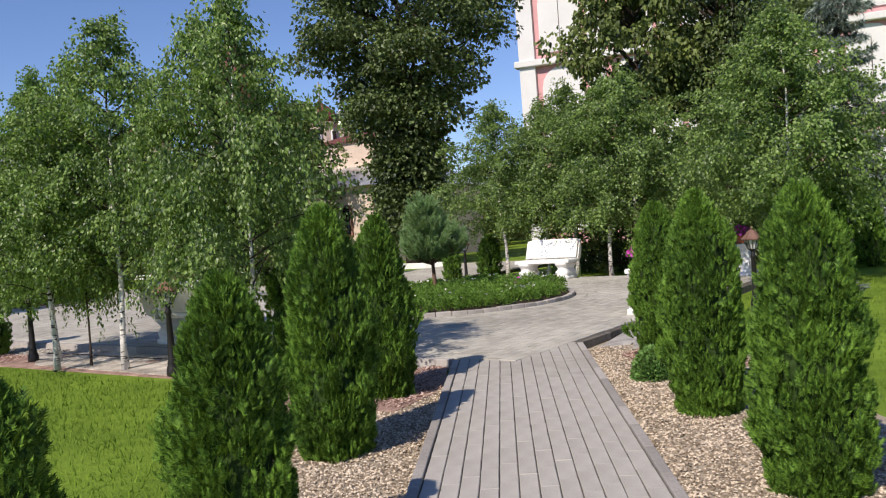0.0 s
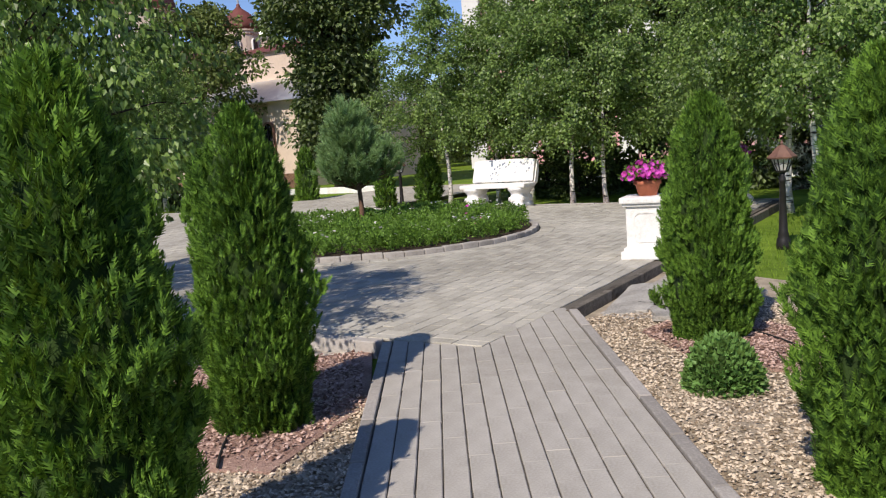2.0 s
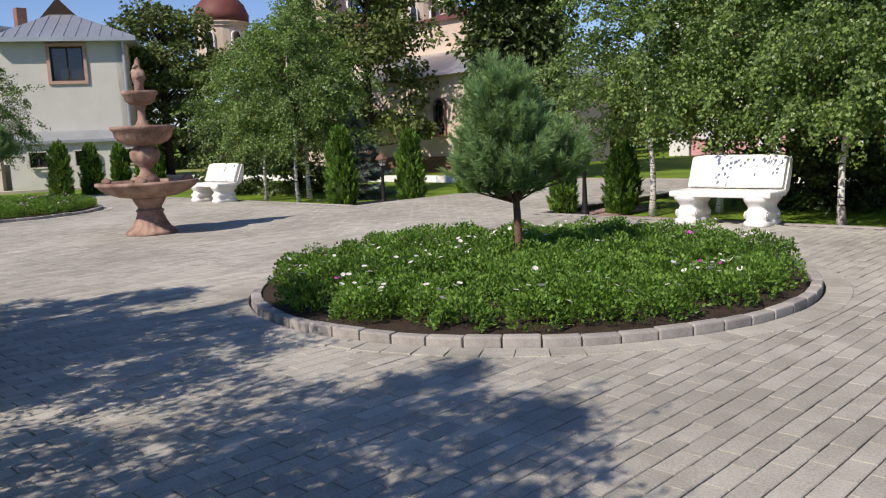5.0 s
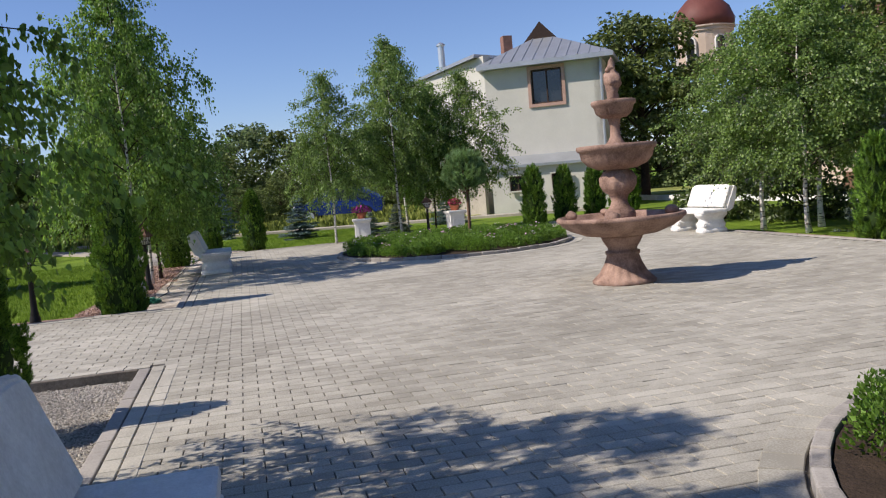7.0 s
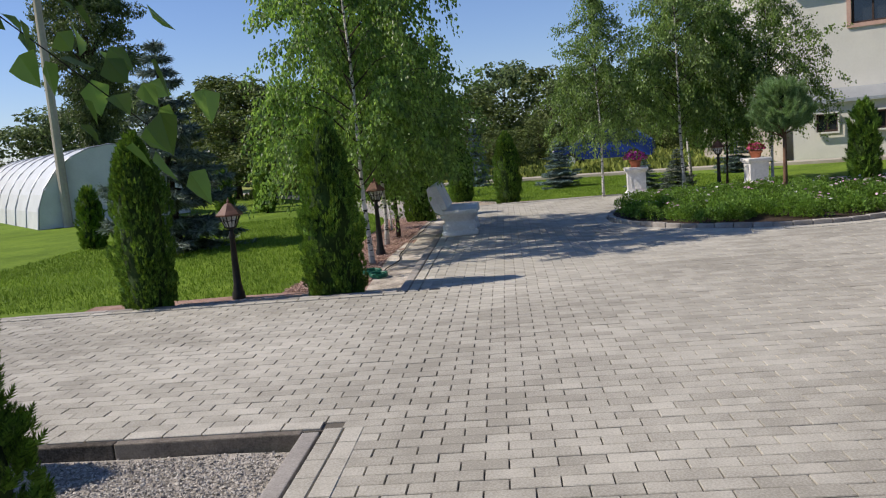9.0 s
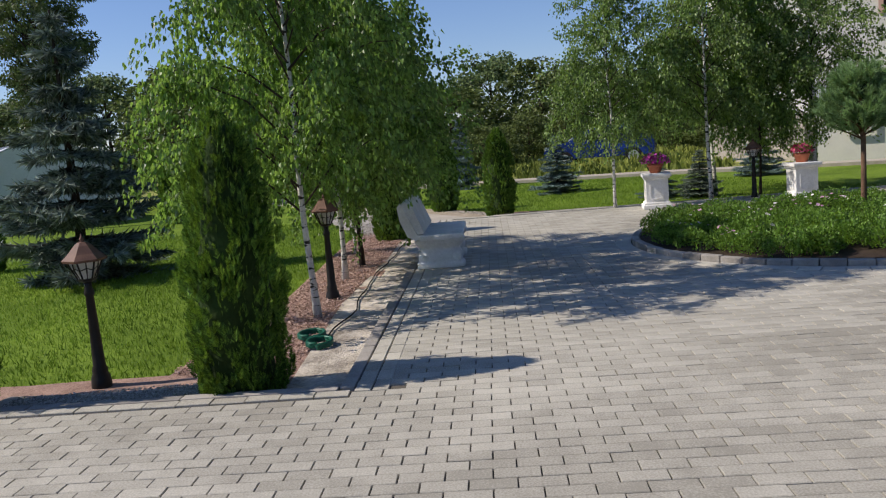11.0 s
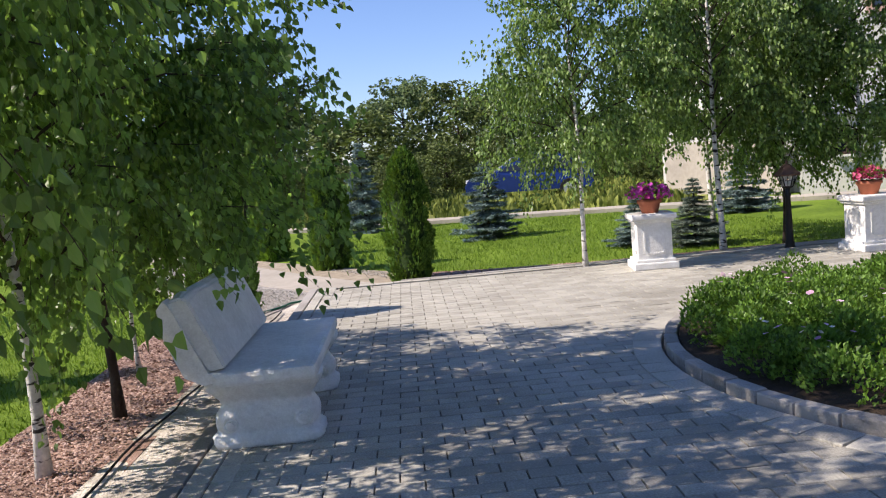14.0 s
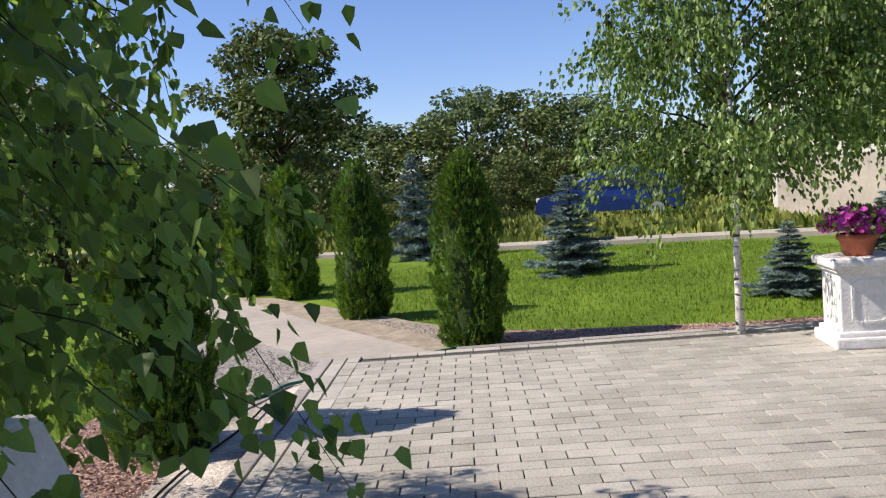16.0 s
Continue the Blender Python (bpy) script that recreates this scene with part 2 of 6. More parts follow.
# ---- building helpers ----
def part(name, bm, material, parent=None, label="", smooth=False):
    """Links a bmesh, or a finished mesh, as one mesh object under a thing or part."""
    if isinstance(bm, bmesh.types.BMesh):
        me = bpy.data.meshes.new(name)
        bm.to_mesh(me)
        bm.free()
    else:
        me = bm
    if not me.materials:
        me.materials.append(material)
    if smooth:
        me.shade_smooth()
    ob = new(name, me)
    ob.parent = parent
    return tagged(ob, label)


def thing(name, m, label, category, group="", kind=""):
    ob = new(name)
    ob.empty_display_size = 0.2
    ob.matrix_basis = m if isinstance(m, Matrix) else Matrix.Translation(m)
    return tagged(ob, label, category, group, kind)


def box(sx, sy, sz, at=(0, 0, 0), bevel=0.0, bm=None, turn=None):
    """A box of that size, standing on at, with bevelled edges."""
    bm = bm or bmesh.new()
    m = Matrix.Translation(at) @ (turn or Matrix()) @ Matrix.Translation((0, 0, sz / 2)) @ Matrix.Diagonal((sx, sy, sz, 1))
    vs = bmesh.ops.create_cube(bm, size=1, matrix=m)["verts"]
    if bevel:
        es = list({e for v in vs for e in v.link_edges})
        bmesh.ops.bevel(bm, geom=es, offset=bevel, segments=2, affect="EDGES", profile=0.6)
    return bm


def lathe(profile, n=32, flute=0.0, flutes=0, lo=-9, hi=9, at=(0, 0, 0), bm=None):
    """Turns (radius, z) round the z axis; flute cuts ribs between the heights lo and hi."""
    bm = bm or bmesh.new()
    rings = []
    for r, z in profile:
        ring = []
        for i in range(n):
            a = 2 * math.pi * i / n
            rr = r * (1 + (flute * math.cos(flutes * a) if lo < z < hi else 0))
            ring.append(bm.verts.new((at[0] + rr * math.cos(a), at[1] + rr * math.sin(a), at[2] + z)))
        rings.append(ring)
    for a, b in zip(rings, rings[1:]):
        for i in range(n):
            bm.faces.new((a[i], a[(i + 1) % n], b[(i + 1) % n], b[i]))
    bm.faces.new(rings[0][::-1])
    bm.faces.new(rings[-1])
    return bm


def tube(points, radii, n=6, bm=None):
    """A tapered tube through the points."""
    bm = bm or bmesh.new()
    rings = []
    pts = [Vector(p) for p in points]
    for i, p in enumerate(pts):
        d = (pts[min(i + 1, len(pts) - 1)] - pts[max(i - 1, 0)]).normalized()
        u = d.orthogonal().normalized() if abs(d.z) > 0.9 else d.cross(Vector((0, 0, 1))).normalized()
        if abs(d.z) > 0.9:
            u = Vector((1, 0, 0)) - d * d.x
            u.normalize()
        w = d.cross(u)
        rings.append([bm.verts.new(p + radii[i] * (math.cos(2 * math.pi * k / n) * u + math.sin(2 * math.pi * k / n) * w)) for k in range(n)])
    for a, b in zip(rings, rings[1:]):
        for k in range(n):
            bm.faces.new((a[k], a[(k + 1) % n], b[(k + 1) % n], b[k]))
    bm.faces.new(rings[0][::-1])
    bm.faces.new(rings[-1])
    return bm


def slab(points, z0, z1, bm=None):
    """A flat slab over a polygon of (x, y)."""
    bm = bm or bmesh.new()
    lo = [bm.verts.new((x, y, z0)) for x, y in points]
    hi = [bm.verts.new((x, y, z1)) for x, y in points]
    n = len(points)
    bm.faces.new(hi)
    bm.faces.new(lo[::-1])
    for i in range(n):
        bm.faces.new((lo[i], lo[(i + 1) % n], hi[(i + 1) % n], hi[i]))
    bmesh.ops.recalc_face_normals(bm, faces=bm.faces)
    return bm


def cloud(name, tv, tf, pos, rot, size):
    """One mesh of many copies of a small triangle piece: pos (n,3), rot (n,3,3), size (n,) or (n,3)."""
    tv, tf, pos, rot = np.asarray(tv, float), np.asarray(tf), np.asarray(pos, float), np.asarray(rot, float)
    n, k, f = len(pos), len(tv), len(tf)
    size = np.broadcast_to(np.asarray(size, float).reshape(n, -1), (n, 3))
    v = np.einsum("nij,nkj->nki", rot, tv[None] * size[:, None, :]) + pos[:, None, :]
    faces = (tf[None] + (np.arange(n) * k)[:, None, None]).reshape(-1, 3)
    me = bpy.data.meshes.new(name)
    me.vertices.add(n * k)
    me.vertices.foreach_set("co", v.reshape(-1).astype(np.float32))
    me.loops.add(n * f * 3)
    me.loops.foreach_set("vertex_index", faces.reshape(-1).astype(np.int32))
    me.polygons.add(n * f)
    me.polygons.foreach_set("loop_start", np.arange(0, n * f * 3, 3, dtype=np.int32))
    me.update(calc_edges=True)
    me.shade_flat()
    return me


def frames(z, y):
    """Rotations whose third axis is z and whose second axis is near y."""
    z = z / (np.linalg.norm(z, axis=1, keepdims=True) + 1e-9)
    x = np.cross(y, z)
    x /= np.linalg.norm(x, axis=1, keepdims=True) + 1e-9
    y = np.cross(z, x)
    return np.stack([x, y, z], axis=2)


LEAF_V = [(0, 0, 0), (0.40, 0.34, 0.09), (0.0, 1.0, -0.08), (-0.40, 0.34, 0.09)]
LEAF_F = [(0, 1, 2), (0, 2, 3)]
OVATE_V = [(0, 0, 0), (0.43, 0.22, 0.09), (0.29, 0.60, 0.04), (0.0, 1.0, -0.12), (-0.29, 0.60, 0.04), (-0.43, 0.22, 0.09)]
OVATE_F = [(0, 1, 2), (0, 2, 3), (0, 3, 4), (0, 4, 5)]
rng = np.random.default_rng(7)


def leaf_mesh(name, pos, along, size, rnd=rng, flat=0.6, ovate=False):
    """Leaves at pos whose tips point along."""
    n = len(pos)
    along = along + rnd.normal(0, 0.35, (n, 3))
    along /= np.linalg.norm(along, axis=1, keepdims=True)
    nor = rnd.normal(0, flat, (n, 3)) + np.array((0, 0, 0.5))
    nor -= along * (nor * along).sum(1, keepdims=True)
    return cloud(name, OVATE_V if ovate else LEAF_V, OVATE_F if ovate else LEAF_F, pos, frames(nor, along), size)


# ---- plants ----
def birch(name, seed, h, r, leaves, low=0.95, leaf=0.062, dark=False, near=False):
    """A slender weeping birch: white trunk, thin limbs, hanging twigs with small leaves."""
    rs = np.random.default_rng(seed)
    root = thing(name, (0, 0, 0), "", "tree")
    lean = rs.normal(0, 0.012, 2)
    pts = [(lean[0] * z + 0.02 * math.sin(3 * z + seed), lean[1] * z + 0.02 * math.cos(2.3 * z + seed), z) for z in np.linspace(-0.1, h * 0.97, 12)]
    rad = [0.038 * (1 - 0.93 * i / 11) * (h / 4.6) + (0.02 if i == 0 else 0) for i in range(12)]
    part("trunk", tube(pts, rad, 8), BARKD if dark else BARKW, root, smooth=True)
    limbs, P, A = bmesh.new(), [], []
    nb = 54
    for i in range(nb):
        u = (i + 0.5) / nb
        z0 = low + (h * 0.95 - low) * u
        az = i * 2.39996 + rs.normal(0, 0.3)
        prof = (0.45 + 0.75 * math.sin(math.pi * min(1, (u * 0.86 + 0.12)) ** 0.85)) * (1 - 0.88 * u ** 1.7)
        L = min(r * prof * rs.uniform(0.65, 1.12), r * rs.uniform(0.9, 1.0))
        base = np.array((lean[0] * z0, lean[1] * z0, z0))
        out = np.array((math.cos(az), math.sin(az), 0.0))
        rise = rs.uniform(0.35, 0.8) * L
        def at(s):
            return base + out * L * s + np.array((0, 0, 1.0)) * (rise * (1.7 * s - 1.1 * s * s) )
        tube([at(s) for s in (0, 0.35, 0.7, 1)], [0.011, 0.008, 0.005, 0.002], 4, limbs)
        nt = int(6 + 5 * prof)
        for s in np.linspace(0.25, 1.02, nt):
            p = at(s)
            tl = rs.uniform(0.22, 0.62) * (1.15 if u < 0.5 else 0.7)
            side = rs.normal(0, 1, 3)
            side[2] = 0
            d = out * 0.4 + side * 0.45 + np.array((0, 0, -rs.uniform(0.1, 0.85) if u < 0.4 or rs.uniform() < 0.25 else rs.uniform(-0.4, 0.8)))
            k = max(4, int(leaves / (nb * 8.5) * (tl / 0.4)))
            ss = rs.uniform(0, 1, k)
            q = p + d * (ss * tl)[:, None] + rs.normal(0, 0.045, (k, 3)) + np.array((0, 0, -0.22)) * (ss ** 2 * tl)[:, None]
            if near:
                tube([p, p + d * 0.5 * tl + np.array((0, 0, -0.06)) * tl, p + d * tl + np.array((0, 0, -0.25)) * tl], [0.0022, 0.0016, 0.0008], 3, limbs)
            P.append(q)
            A.append(np.tile(d * 0.5 + np.array((0, 0, -0.75)), (k, 1)))
    P, A = np.concatenate(P), np.concatenate(A)
    part("branchwork", limbs, BARKD, root)
    part("crown", leaf_mesh("crown", P, A, rs.uniform(0.75, 1.25, len(P)) * leaf, rs, ovate=near), BIRCHN if near else BIRCH, root)
    return root


def broadleaf(name, seed, h, r, leaves, leaf, material, low=0.22, trunk=0.16, nc=90, vase=False):
    """A round-headed broadleaved tree with a forked trunk and a crown of clumps with gaps."""
    rs = np.random.default_rng(seed)
    root = thing(name, (0, 0, 0), "", "tree")
    bm = tube([(0, 0, -0.2), (0.03, 0, h * 0.15), (0.0, 0.04, h * 0.35), (0, 0, h * 0.8)], [trunk * 1.25, trunk, trunk * 0.8, trunk * 0.15], 9)
    P, A = [], []
    for i in range(nc):
        u = rs.uniform(0, 1)
        z = h * (low + (1 - low) * u)
        rr = r * math.sqrt(max(0.03, 1 - ((u - 0.42) / 0.62) ** 2)) * rs.uniform(0.35, 1.0) * (min(1, max(0.14, 1.35 * u - 0.14)) if vase else 1)
        az = i * 2.39996
        c = np.array((rr * math.cos(az), rr * math.sin(az), z))
        if i % 3 == 0:
            tube([(0, 0, max(h * 0.15, z - rr * 0.8)), c * (0.5, 0.5, 1) - (0, 0, rr * 0.25), c], [trunk * 0.35, trunk * 0.2, 0.01], 5, bm)
        k = int(leaves / nc * rs.uniform(0.5, 1.5))
        g = rs.normal(0, 1, (k, 3))
        g /= np.linalg.norm(g, axis=1, keepdims=True)
        q = c + g * (rs.uniform(0.3, 1, (k, 1)) ** 0.5) * np.array((0.27, 0.27, 0.11 if vase else 0.16)) * r * rs.uniform(0.6, 1.2)
        P.append(q)
        A.append(g * 0.6 + np.array((0, 0, -0.5)))
    P, A = np.concatenate(P), np.concatenate(A)
    part("trunk", bm, BARKD, root, smooth=True)
    part("crown", leaf_mesh("crown", P, A, rs.uniform(0.7, 1.3, len(P)) * leaf, rs), material, root)
    return root


def thuja(name, seed, sprays, fine=True):
    """A clipped-looking cone of upright feathery sprays, 1 m high and about 0.36 m wide, to be scaled."""
    rs = np.random.default_rng(seed)
    root = thing(name, (0, 0, 0), "", "conifer")
    bulge = [(rs.uniform(0, 6.28), rs.uniform(0.1, 0.85), rs.uniform(-0.12, 0.16)) for _ in range(16)]
    small = [(rs.uniform(0, 6.28), rs.uniform(0.02, 0.95), rs.uniform(-0.16, 0.22)) for _ in range(130)]
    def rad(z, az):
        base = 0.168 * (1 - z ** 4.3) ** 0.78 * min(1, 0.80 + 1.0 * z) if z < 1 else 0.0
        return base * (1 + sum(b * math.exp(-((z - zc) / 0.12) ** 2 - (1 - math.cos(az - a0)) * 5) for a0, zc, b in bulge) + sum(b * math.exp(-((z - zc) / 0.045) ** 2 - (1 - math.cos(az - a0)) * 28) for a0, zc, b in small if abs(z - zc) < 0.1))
    # Solid core, coloured dark to stand for the shade behind the sprays.
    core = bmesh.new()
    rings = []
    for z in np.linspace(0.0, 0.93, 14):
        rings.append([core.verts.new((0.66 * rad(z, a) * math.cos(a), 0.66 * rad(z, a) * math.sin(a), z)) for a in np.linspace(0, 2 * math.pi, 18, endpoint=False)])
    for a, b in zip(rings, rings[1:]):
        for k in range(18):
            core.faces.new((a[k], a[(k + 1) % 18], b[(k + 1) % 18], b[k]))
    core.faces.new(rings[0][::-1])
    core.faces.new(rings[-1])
    part("inner_foliage", core, SHADECORE, root, smooth=True)
    part("stem", tube([(0, 0, -0.03), (0, 0, 0.1)], [0.03, 0.03], 6), BARKD, root)
    tv, tf = [], []
    for k in range(9):                     # a feathery spray: narrow leaflets to either side of its axis
        y0, side = 0.09 * k, (-1, 1)[k % 2] if k < 8 else 0
        L, ang = 0.52 - 0.03 * k, side * (0.85 - 0.05 * k)
        c, s_ = math.cos(ang), math.sin(ang)
        b = len(tv)
        tv += [(-0.07 * c, y0 + 0.07 * s_, 0), (0.07 * c, y0 - 0.07 * s_, 0.02), (s_ * L, y0 + c * L, 0.10 * side)]
        tf += [(b, b + 1, b + 2)]
    per = 20 if fine else 3
    cz, ca, cb = rs.uniform(0, 1, sprays // per + 1) ** 1.2 * 0.975, rs.uniform(0, 2 * math.pi, sprays // per + 1), rs.uniform(0.80, 1.10, sprays // per + 1)
    own = np.arange(sprays) // per
    dt, dz = rs.normal(0, 0.022, sprays), rs.normal(0, 0.030, sprays)
    z = np.clip(cz[own] + dz, 0.005, 0.985)
    r0_ = np.array([rad(a, b) for a, b in zip(z, ca[own])])
    az = ca[own] + dt / np.maximum(r0_, 0.03)
    r = r0_ * cb[own] * (1 - 45 * dt ** 2 - 25 * dz ** 2) * rs.uniform(0.94, 1.03, sprays)
    r = np.maximum(r, 0.70 * r0_)
    out = np.stack([np.cos(az), np.sin(az), np.zeros(sprays)], 1)
    tang = np.stack([-np.sin(az), np.cos(az), np.zeros(sprays)], 1)
    up = np.array((0, 0, 1.0)) + out * rs.uniform(0.0, 0.55, (sprays, 1)) + rs.normal(0, 0.22, (sprays, 3))
    nor = tang * rs.choice((-1, 1), (sprays, 1)) + out * rs.normal(0, 0.9, (sprays, 1)) + rs.normal(0, 0.2, (sprays, 3))
    nor -= up * (nor * up).sum(1, keepdims=True) / (up * up).sum(1, keepdims=True)
    pos = out * r[:, None] * 0.95
    pos[:, 2] = z - 0.015
    part("foliage", cloud("foliage", tv, tf, pos, frames(nor, up / np.linalg.norm(up, axis=1, keepdims=True)), rs.uniform(0.020, 0.046, sprays) * (1.0 if fine else 2.8)), THUJA, root)
    return root


def needles(P, D, per, length, width, rs, spread=0.8):
    """Needle triangles in tufts at P that point along D."""
    n = len(P)
    pos = np.repeat(P, per, axis=0)
    d = np.repeat(D, per, axis=0) + rs.normal(0, spread, (n * per, 3))
    d /= np.linalg.norm(d, axis=1, keepdims=True)
    pos = pos + np.repeat(D, per, axis=0) * rs.uniform(-0.3, 0.3, (n * per, 1)) * length
    nor = rs.normal(0, 1, (n * per, 3))
    nor -= d * (nor * d).sum(1, keepdims=True)
    tv = [(-0.5 * width / length, 0, 0), (0.5 * width / length, 0, 0), (0, 1, 0)]
    return cloud("needles", tv, [(0, 1, 2)], pos, frames(nor, d), rs.uniform(0.7, 1.2, n * per) * length)


def round_pine(seed, lobes, trunk_top):
    """A young round-headed pine: bare stem and a ball of long-needled shoots."""
    rs = np.random.default_rng(seed)
    root = thing("round_headed_pine", (0, 0, 0), "", "tree")
    part("trunk", tube([(0, 0, -0.12), (0.02, 0.01, 0.3), (0.0, 0.02, trunk_top), (0, 0, trunk_top + 0.5)], [0.042, 0.034, 0.03, 0.012], 8), BARKB, root, smooth=True)
    P, D, limbs = [], [], bmesh.new()
    # Solid lumps that carry the crown's inner shade as a dark colour.
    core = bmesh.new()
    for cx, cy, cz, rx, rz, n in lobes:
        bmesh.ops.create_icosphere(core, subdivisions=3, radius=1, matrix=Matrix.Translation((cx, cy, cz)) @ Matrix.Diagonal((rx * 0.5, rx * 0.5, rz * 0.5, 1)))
        g = rs.normal(0, 1, (n, 3))
        g /= np.linalg.norm(g, axis=1, keepdims=True)
        foot = np.array((cx, cy, cz)) + g * np.array((rx, rx, rz)) * rs.uniform(0.55, 0.92, (n, 1))
        way = g * np.array((0.75, 0.75, 0.4)) + np.array((0, 0, 0.75)) + rs.normal(0, 0.12, (n, 3))
        way /= np.linalg.norm(way, axis=1, keepdims=True)
        length = rs.uniform(0.09, 0.19, (n, 1))
        for q in np.linspace(0, 1, 6):
            P.append(foot + way * length * q)
            D.append(way)
        for k in range(0, n, 3):
            tube([(0, 0, max(trunk_top, foot[k][2] - 0.12)), foot[k], foot[k] + way[k] * length[k] * 0.9], [0.011, 0.006, 0.003], 4, limbs)
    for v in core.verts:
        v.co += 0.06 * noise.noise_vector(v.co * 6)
    P, D = np.concatenate(P), np.concatenate(D)
    part("branchwork", limbs, BARKB, root)
    part("inner_needles", core, PINESHADE, root, smooth=True)
    part("needles", needles(P, D, 34, 0.085, 0.0075, rs, 0.42), PINE, root)
    return root


def spruce(name, seed, material, tiers=15, dense=1.0, needle=0.042, per=9):
    """A spruce, 1 m high and about 0.62 m wide, to be scaled."""
    rs = np.random.default_rng(seed)
    root = thing(name, (0, 0, 0), "", "conifer")
    bm = tube([(0, 0, -0.03), (0, 0, 0.5), (0, 0, 0.98)], [0.022, 0.012, 0.003], 7)
    P, D = [], []
    for t in range(tiers):
        u = t / (tiers - 1)
        z0 = 0.05 + 0.90 * u + rs.uniform(-0.015, 0.015)
        L = 0.33 * (1 - u) ** 0.9 + 0.015
        nb = int(9 - 4 * u)
        tilt = rs.uniform(-0.62, -0.30)
        for b in range(nb):
            az = 2 * math.pi * b / nb + t * 0.9 + rs.normal(0, 0.25)
            LL = L * rs.uniform(0.55, 1.2)
            o = np.array((math.cos(az), math.sin(az), 0))
            sd = np.array((-math.sin(az), math.cos(az), 0))
            pts = [np.array((0, 0, z0)) + o * LL * s + np.array((0, 0, 1)) * LL * ((tilt + 0.12 * math.sin(5 * b + t)) * s + 0.33 * s * s) for s in (0, 0.5, 1)]
            tube(pts, [0.006, 0.004, 0.001], 4, bm)
            k = max(4, int(26 * LL / 0.33 * dense))
            for s in np.linspace(0.15, 1, k):
                c = np.array((0, 0, z0)) + o * LL * s + np.array((0, 0, 1)) * LL * ((tilt + 0.12 * math.sin(5 * b + t)) * s + 0.33 * s * s)
                w = (1 - s) * 0.35 * LL + 0.012
                for sg in (-1, 0, 1):
                    P.append(c + sd * sg * w * rs.uniform(0.3, 1))
                    D.append(o * 0.8 + sd * sg * 0.8 + np.array((0, 0, -0.22)))
    P, D = np.array(P), np.array(D)
    D /= np.linalg.norm(D, axis=1, keepdims=True)
    part("trunk", bm, BARKD, root)
    part("needles", needles(P, D, per, needle, needle * 0.2, rs, 0.5), material, root)
    return root


def place(ob, rows, group, label=""):
    """Sets a thing at the first (x, y, z, scale_xy, scale_z, turn) and copies of it at the others, z above the lawn's level."""
    for i, (x, y, z, s, sz, a) in enumerate(rows):
        m = Matrix.Translation((x, y, z - 0.04)) @ Matrix.Rotation(a, 4, "Z") @ Matrix.Diagonal((s, s, sz, 1))
        o = ob if i == 0 else copy_thing(ob, m)
        if i == 0:
            first = m
        tagged(o, label, "", group)
    ob.matrix_basis = first


# ---- ground and setting ----
LOW = -0.04                                # the ground lies that much lower than the paving's own bed
XW, XE, YN = -11.85, 12.18, 9.6            # plaza edges; its south edge is y = 0
BED = [(7.60, 4.95), (-6.95, 4.95)]        # centres of the round beds
RB = 2.26                                  # radius of the beds inside their kerb
NPX0, NPX1 = -0.5, 4.0                     # path north of the plaza
D_BW = Vector((-0.528, 0.849))             # way of the paver path to the plaza
N_BW = Vector((0.849, 0.528))

bm = bmesh.new()
bmesh.ops.create_grid(bm, x_segments=60, y_segments=60, size=1500)
for v in bm.verts:
    v.co.z = -0.065 + LOW
tagged(part("ground", bm, GRASS), "mown green lawn around the paved court", "lawn", kind="structure")

pave = tagged(part("pavement", slab([(XW, 0), (-1.93, 0), (-1.93, -14), (1.93, -14), (1.93, 0), (XE, 0), (XE, YN), (NPX1, YN), (NPX1, 17.0), (NPX0, 17.0), (NPX0, YN), (XW, YN)], -0.16, -0.012), SAND),
              "grey concrete block paving with sandy joints", "paving", kind="structure")

bw0 = Vector((11.46, 0.0)) - D_BW * 11.5
bwpts = [bw0, bw0 + N_BW * 1.25, Vector((12.20, 1.10)), Vector((12.18, 0.0)), Vector((11.46, 0.0))]
board = tagged(part("paver_path", slab([tuple(p) for p in bwpts], -0.16, -0.014), SAND), "narrow path of long grey pavers in rows", "path", kind="structure")


def patch(name, pts, z, material, label, cat, seed=0, rough=0.012):
    """A bed of loose material with an uneven top."""
    b = slab(pts, -0.16, z + LOW)
    bmesh.ops.triangulate(b, faces=b.faces)
    for _ in range(4):
        es = [e for e in b.edges if e.calc_length() > 0.45]
        if not es:
            break
        bmesh.ops.subdivide_edges(b, edges=es, cuts=1)
        bmesh.ops.triangulate(b, faces=b.faces)
    for v in b.verts:
        if v.co.z > -0.14:
            v.co.z += rough * noise.noise(v.co * 2.3 + Vector((seed, 0, 0)))
    for f in b.faces:
        f.smooth = True
    for e in b.edges:
        e.smooth = e.calc_face_angle(0) < 0.7
    return tagged(part(name, b, material, smooth=False), label, cat, kind="structure")


def bwp(s, t):
    """A place s metres back along the paver path and t to its right."""
    p = Vector((11.46, 0.0)) - D_BW * s + N_BW * t
    return (p.x, p.y)


patch("gravel_bed_east", [bwp(-0.5, 1.30), bwp(11, 1.30), bwp(11, 3.1), bwp(4.5, 3.0), bwp(2.0, 2.7), (14.6, 1.0), (13.9, 2.6), (12.25, 3.5), (12.25, 1.08)], -0.04, GRAVEL, "beige gravel bed beside the path", "gravel", 1)
patch("gravel_bed_path", [bwp(0.9, -0.05), bwp(0.9, -1.3), bwp(3.0, -1.35), bwp(11, -1.35), bwp(11, -0.05)], -0.04, GRAVEL, "beige gravel bed under the thujas", "gravel", 2)
